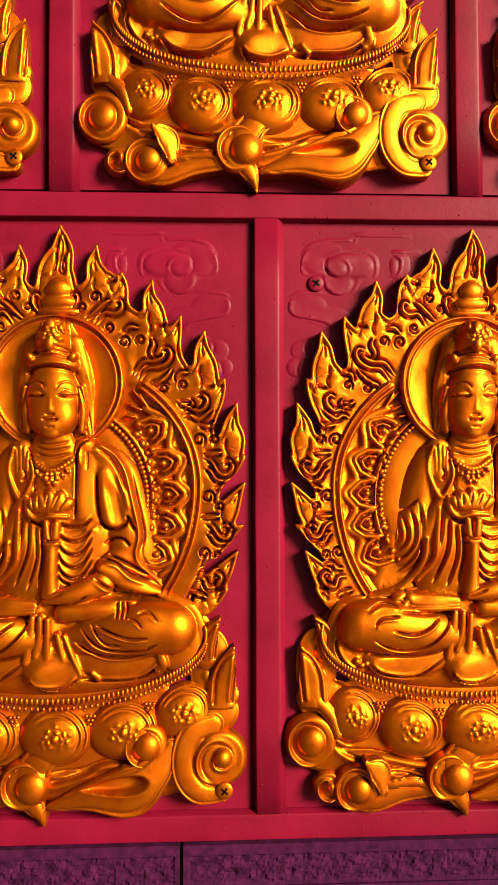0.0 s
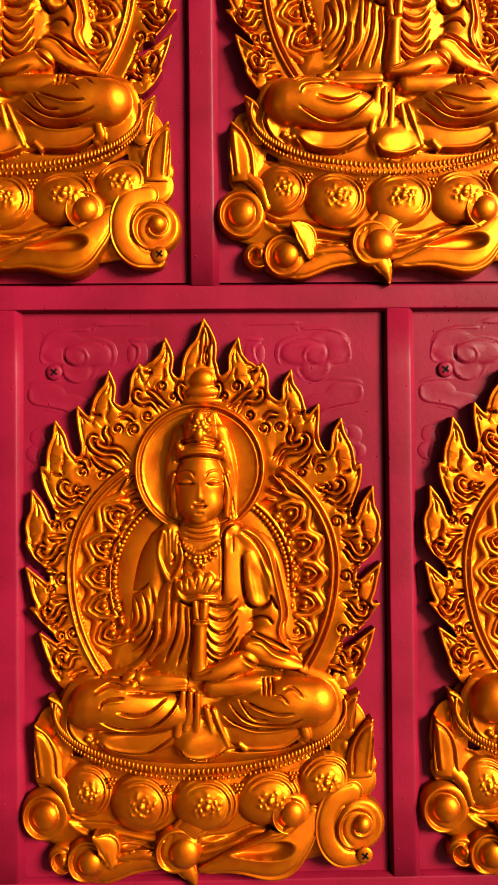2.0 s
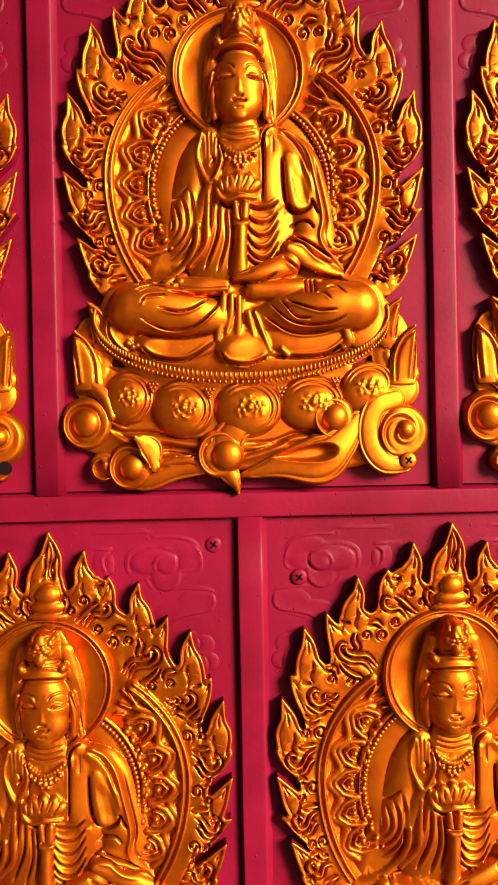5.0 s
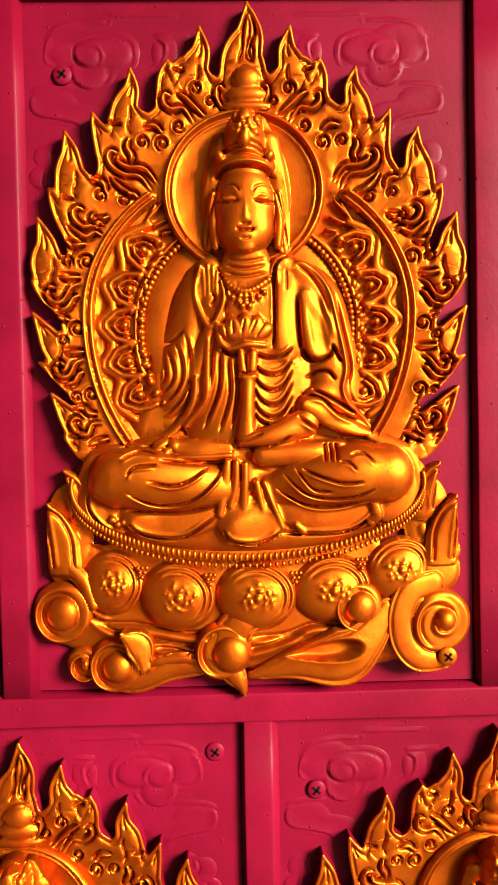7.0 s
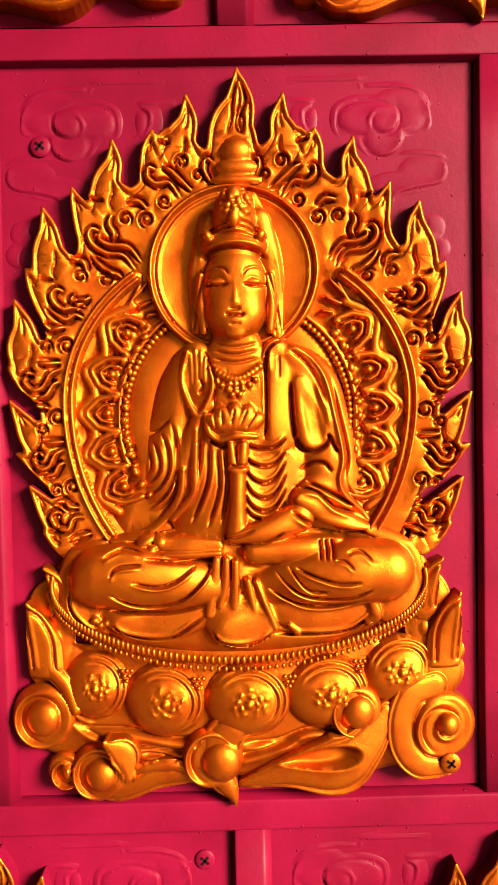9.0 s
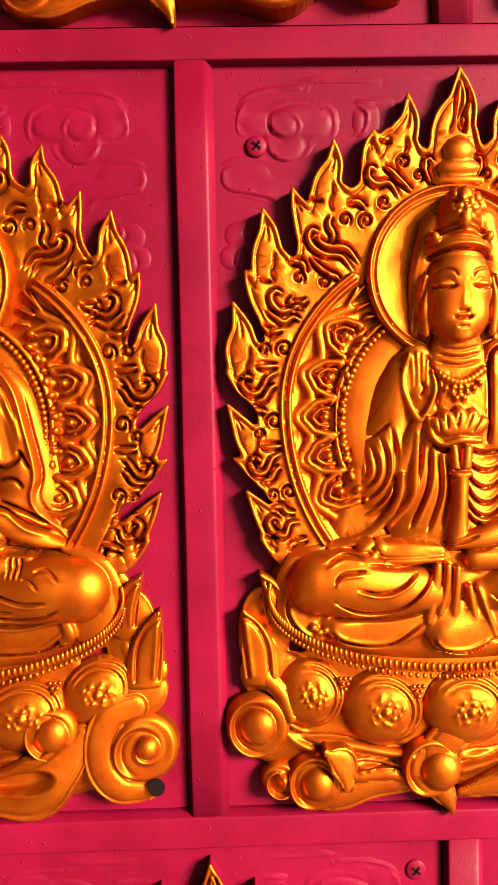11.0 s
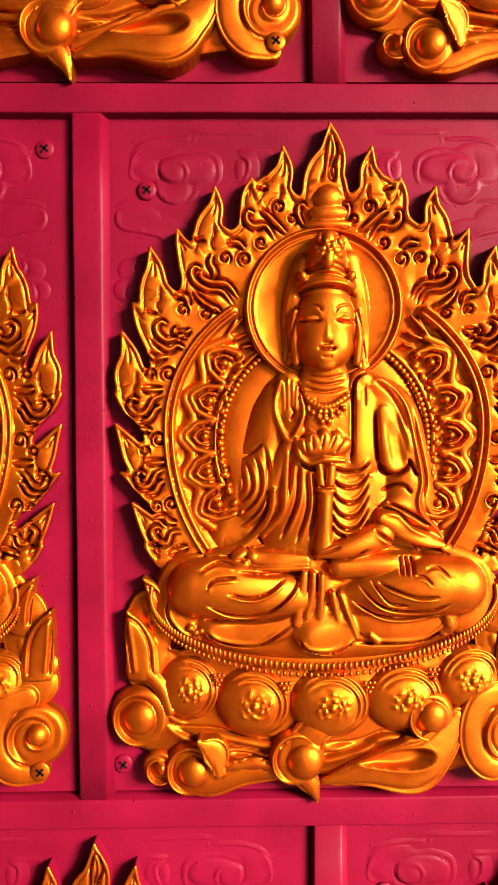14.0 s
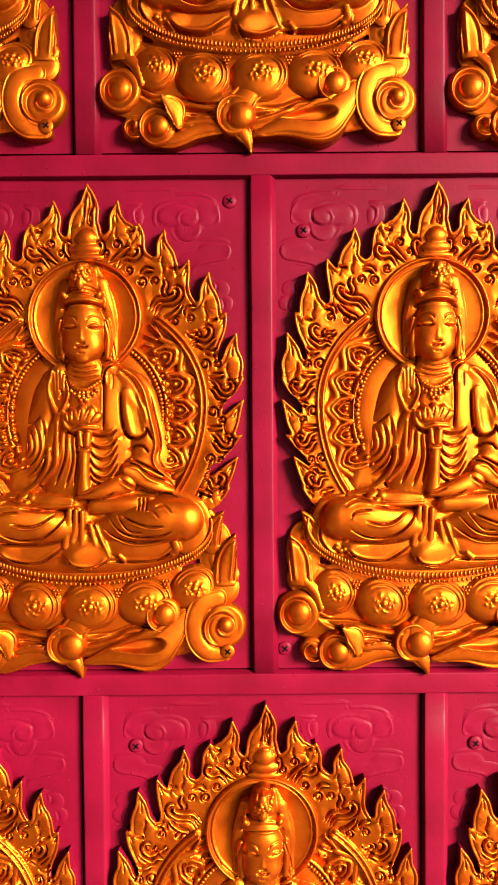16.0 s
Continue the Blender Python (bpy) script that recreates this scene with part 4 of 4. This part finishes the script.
s.tube([(389, 786, 5, 21, 4), (394, 814, 6, 22, 4.5), (412, 828, 5, 22, 4), (440, 822, 6, 24, 4), (474, 824, 4, 22, 3)], k=0.3)
s.line([(396, 828), (414, 840), (436, 836)], 2.6, -2.6)
s.tube([(434, 872, 7, 21, 4), (431, 836, 6, 21, 4)], k=0.4)
s.tube([(450, 872, 9, 21, 5.5), (452, 838, 9, 21, 5.5)], k=0.4, round_=0.7)
s.dome(443, 878, 18, 9, 21, 6, k=0.4, p=4)
s.tube([(443, 884, 13, 20, 7), (441, 930, 14, 19, 8), (438, 985, 18, 18, 7)], k=0.8, round_=0.9)
s.line([(426, 871), (443, 873), (461, 871)], 2.2, -2.0)
# lower arm: smooth forearm, broad sleeve with two long creases
s.tube([(604, 905, 36, 13, 9), (560, 935, 32, 16, 9)], k=1.5)
s.tube([(545, 962, 26, 18, 9), (490, 982, 20, 22, 7), (432, 994, 11, 21, 6)], k=0.8)
s.tube([(545, 930, 10, 22, 4), (585, 950, 18, 20, 5), (630, 972, 14, 17, 5), (672, 984, 6, 14, 4)], k=0.8, round_=0.8)
s.tube([(470, 1018, 22, 18, 8), (540, 1016, 22, 18, 8), (605, 1012, 20, 16, 7)], k=0.6)
for pts in ([(536, 910), (574, 918), (605, 945), (642, 958)], [(530, 949), (567, 974), (605, 988), (672, 991)], [(556, 900), (600, 922), (640, 946)]):
    s.line(pts, 2.8, -3.0)
    s.line([(x + 1, y + 9) for x, y in pts], 4.0, 1.6)
s.line([(420, 1003), (478, 1003), (520, 984)], 2.4, -2.4)
s.line([(470, 978), (440, 990), (415, 992)], 2.0, -1.4)
for x in (578, 588, 598):
    s.line([(x, 998), (x + 2, 1014), (x, 1032)], 2.4, -2.0)
s.line([(547, 882), (570, 870), (590, 872), (601, 886)], 3, -2.6)
# belt, bow and the bar of the forearm under it
s.tube([(228, 994, 7, 16, 3), (275, 988, 7, 18, 3)], k=0.4)
for cx, cy, a, c, turn in ((286, 994, 17, 10, -25), (310, 995, 12, 11, 30), (298, 1006, 9, 6, 0)):
    s.dome(cx, cy, a, c, 21, 4.5, turn=turn, k=0)
s.tube([(318, 1000, 13, 20, 4), (360, 1004, 15, 21, 4), (405, 1006, 12, 21, 3)], k=0.4, round_=0.6)
s.tube([(318, 1018, 5, 22, 4), (362, 1019, 6, 22, 4), (410, 1017, 5, 22, 4)], k=0.3)
s.line([(285, 1022), (330, 1029), (370, 1031), (415, 1030)], 2.6, -3.0)
# cloth drawn round both knees: long sharp creases with a lit lip below
for pts, k in (([(265, 1058), (307, 1067), (340, 1059), (371, 1037)], 1.0), ([(227, 1078), (267, 1098), (307, 1103), (347, 1093), (382, 1064), (397, 1038)], 1.0),
               ([(217, 1020), (247, 1007), (282, 1012)], 0.7), ([(230, 1050), (243, 1034), (282, 1030)], 0.8), ([(537, 1043), (570, 1057), (607, 1068), (645, 1067)], 0.8),
               ([(503, 1050), (540, 1084), (580, 1096), (630, 1094), (665, 1080)], 0.9), ([(490, 1076), (540, 1106), (590, 1113), (663, 1101)], 0.8), ([(600, 1030), (617, 1032), (632, 1046)], 0.3),
               ([(621, 1020), (643, 1016), (664, 1034)], 0.3), ([(524, 1040), (556, 1078), (590, 1084)], 0.6)):
    s.line(pts, 2.1, -3.2 * k)
    s.line([(x, y + 5.5) for x, y in pts], 2.6, 1.9 * k)
# hems below the knees
for pts in ([(223, 1112), (262, 1116), (320, 1118), (385, 1108)], [(226, 1136), (250, 1156), (290, 1165), (330, 1161), (382, 1128)], [(500, 1160), (553, 1163), (617, 1160), (655, 1140), (672, 1118)],
            [(396, 1150), (412, 1172), (450, 1178), (480, 1170), (500, 1158)], [(155, 1075), (158, 1110), (186, 1146), (240, 1168)]):
    s.line(pts, 2.8, -3.0)
    s.line([(x, y - 7) for x, y in pts], 4.0, 1.4)
# lit ends of the skirt
for cx, cy, a, c in ((252, 1136, 34, 20), (170, 1098, 18, 32), (440, 1150, 44, 30)):
    r = np.hypot((s.x - cx) / a, (s.y - cy) / c)
    s.h += np.where(s.h > -40, np.exp(-r ** 4) * (2.6 - 0.085 * (s.x - cx) + 0.03 * (cy - s.y)), 0)
for cx, cy in ((198, 1128), (208, 1136), (218, 1133)):
    s.dome(cx, cy, 8, 7, 17, 4, k=0.3)
# broad bands of cloth falling round the outside of the knees
for sg in (0, 1):
    for pts in ([(665, 985, 10, 14, 4), (722, 1012, 13, 13, 4), (748, 1066, 13, 11, 4), (732, 1118, 13, 10, 4), (686, 1150, 9, 10, 3)], [(706, 1030, 7, 14, 3), (724, 1072, 10, 13, 3), (704, 1126, 8, 12, 3)]):
        s.tube(pts if not sg else mirrored(pts), k=0.6, round_=0.6)
# ribbons in the middle
for pts in ([(405, 1030, 7, 20, 3), (400, 1070, 9, 20, 3), (391, 1122, 7, 18, 3)], [(421, 1030, 6, 21, 3), (419, 1070, 7, 20, 3), (410, 1108, 6, 18, 3)], [(437, 1034, 6, 21, 3), (436, 1075, 7, 20, 3), (434, 1112, 8, 18, 3)],
            [(457, 1066, 6, 20, 3), (463, 1095, 6, 19, 3), (470, 1124, 6, 17, 3)], [(471, 1066, 4, 20, 3.5), (486, 1105, 5, 19, 3.5), (503, 1148, 6, 16, 3)], [(528, 1144, 5, 16, 4), (541, 1156, 8, 15, 4)]):
    s.tube(pts, k=0.1, round_=0.7)
s.tube([(668, 1108, 8, 19, 4), (673, 1128, 11, 17, 5), (664, 1140, 10, 15, 4)], k=0.3)
# the trunk falls away to both sides
fall = np.clip(((s.x - 452) / 190) ** 2, 0, 1.3) * np.clip((s.y - 660) / 40, 0, 1) * np.clip((1010 - s.y) / 50, 0, 1)
s.h = np.where(s.h > -40, np.maximum(s.h - np.where(s.x < 452, 18.0, 8.5) * fall, 5.5), s.h)
# shallower than modelled, the head bowed forward
s.h = np.where(s.h > -40, s.h * 0.74 + 7.0 * np.clip((600 - s.y) / 150, 0, 1), s.h)
statue = s.mesh("statue", gold, None, keep=0.42)
tagged(statue, "gilded statue seated cross-legged in draped robes on lotus base", "statue", "gilded statues on the wall")

# ---- repeat over the wall ----
first = TILES[0]
made = {first: panel}
for row, col in TILES[1:]:
    made[row, col] = copy_thing(panel, Matrix.Translation(panel_middle(row, col)))
    copy_thing(statue, Matrix.Translation(panel_middle(row, col)))
panel.location = panel_middle(*first)
statue.location = panel_middle(*first)

# screws: not every corner has one
SPOTS = {"tl": (118, 333, 1.0, red), "tr": (798, 258, 0.3, red), "br": (797, 1384, 12.0, gold), "bl": (76, 1388, 0.3, red)}
CORNERS = {(1, -1): "tl br", (1, -2): "tl bl hole", (1, -3): "tr bl br", (0, 0): "tl br", (0, -1): "tl tr br", (0, -2): "tl br"}
for key, owner in made.items():
    for corner in CORNERS.get(key, "tl br").split():
        if corner == "hole":
            # the hole's shade is a dark disc laid over the gold
            bm = bmesh.new()
            bmesh.ops.create_cone(bm, cap_ends=True, segments=20, radius1=0.005, radius2=0.005, depth=0.0012, matrix=Matrix.Rotation(radians(90), 4, "X"))
            hole = part("screw_hole", bm, slot_shade, owner, "dark disc painted as the shade in an empty screw hole")
            hole.location = ((806 - axis(1384)) * U, -0.0125, -(1384 - 816.5) * U)
        else:
            screw(owner, *SPOTS[corner])
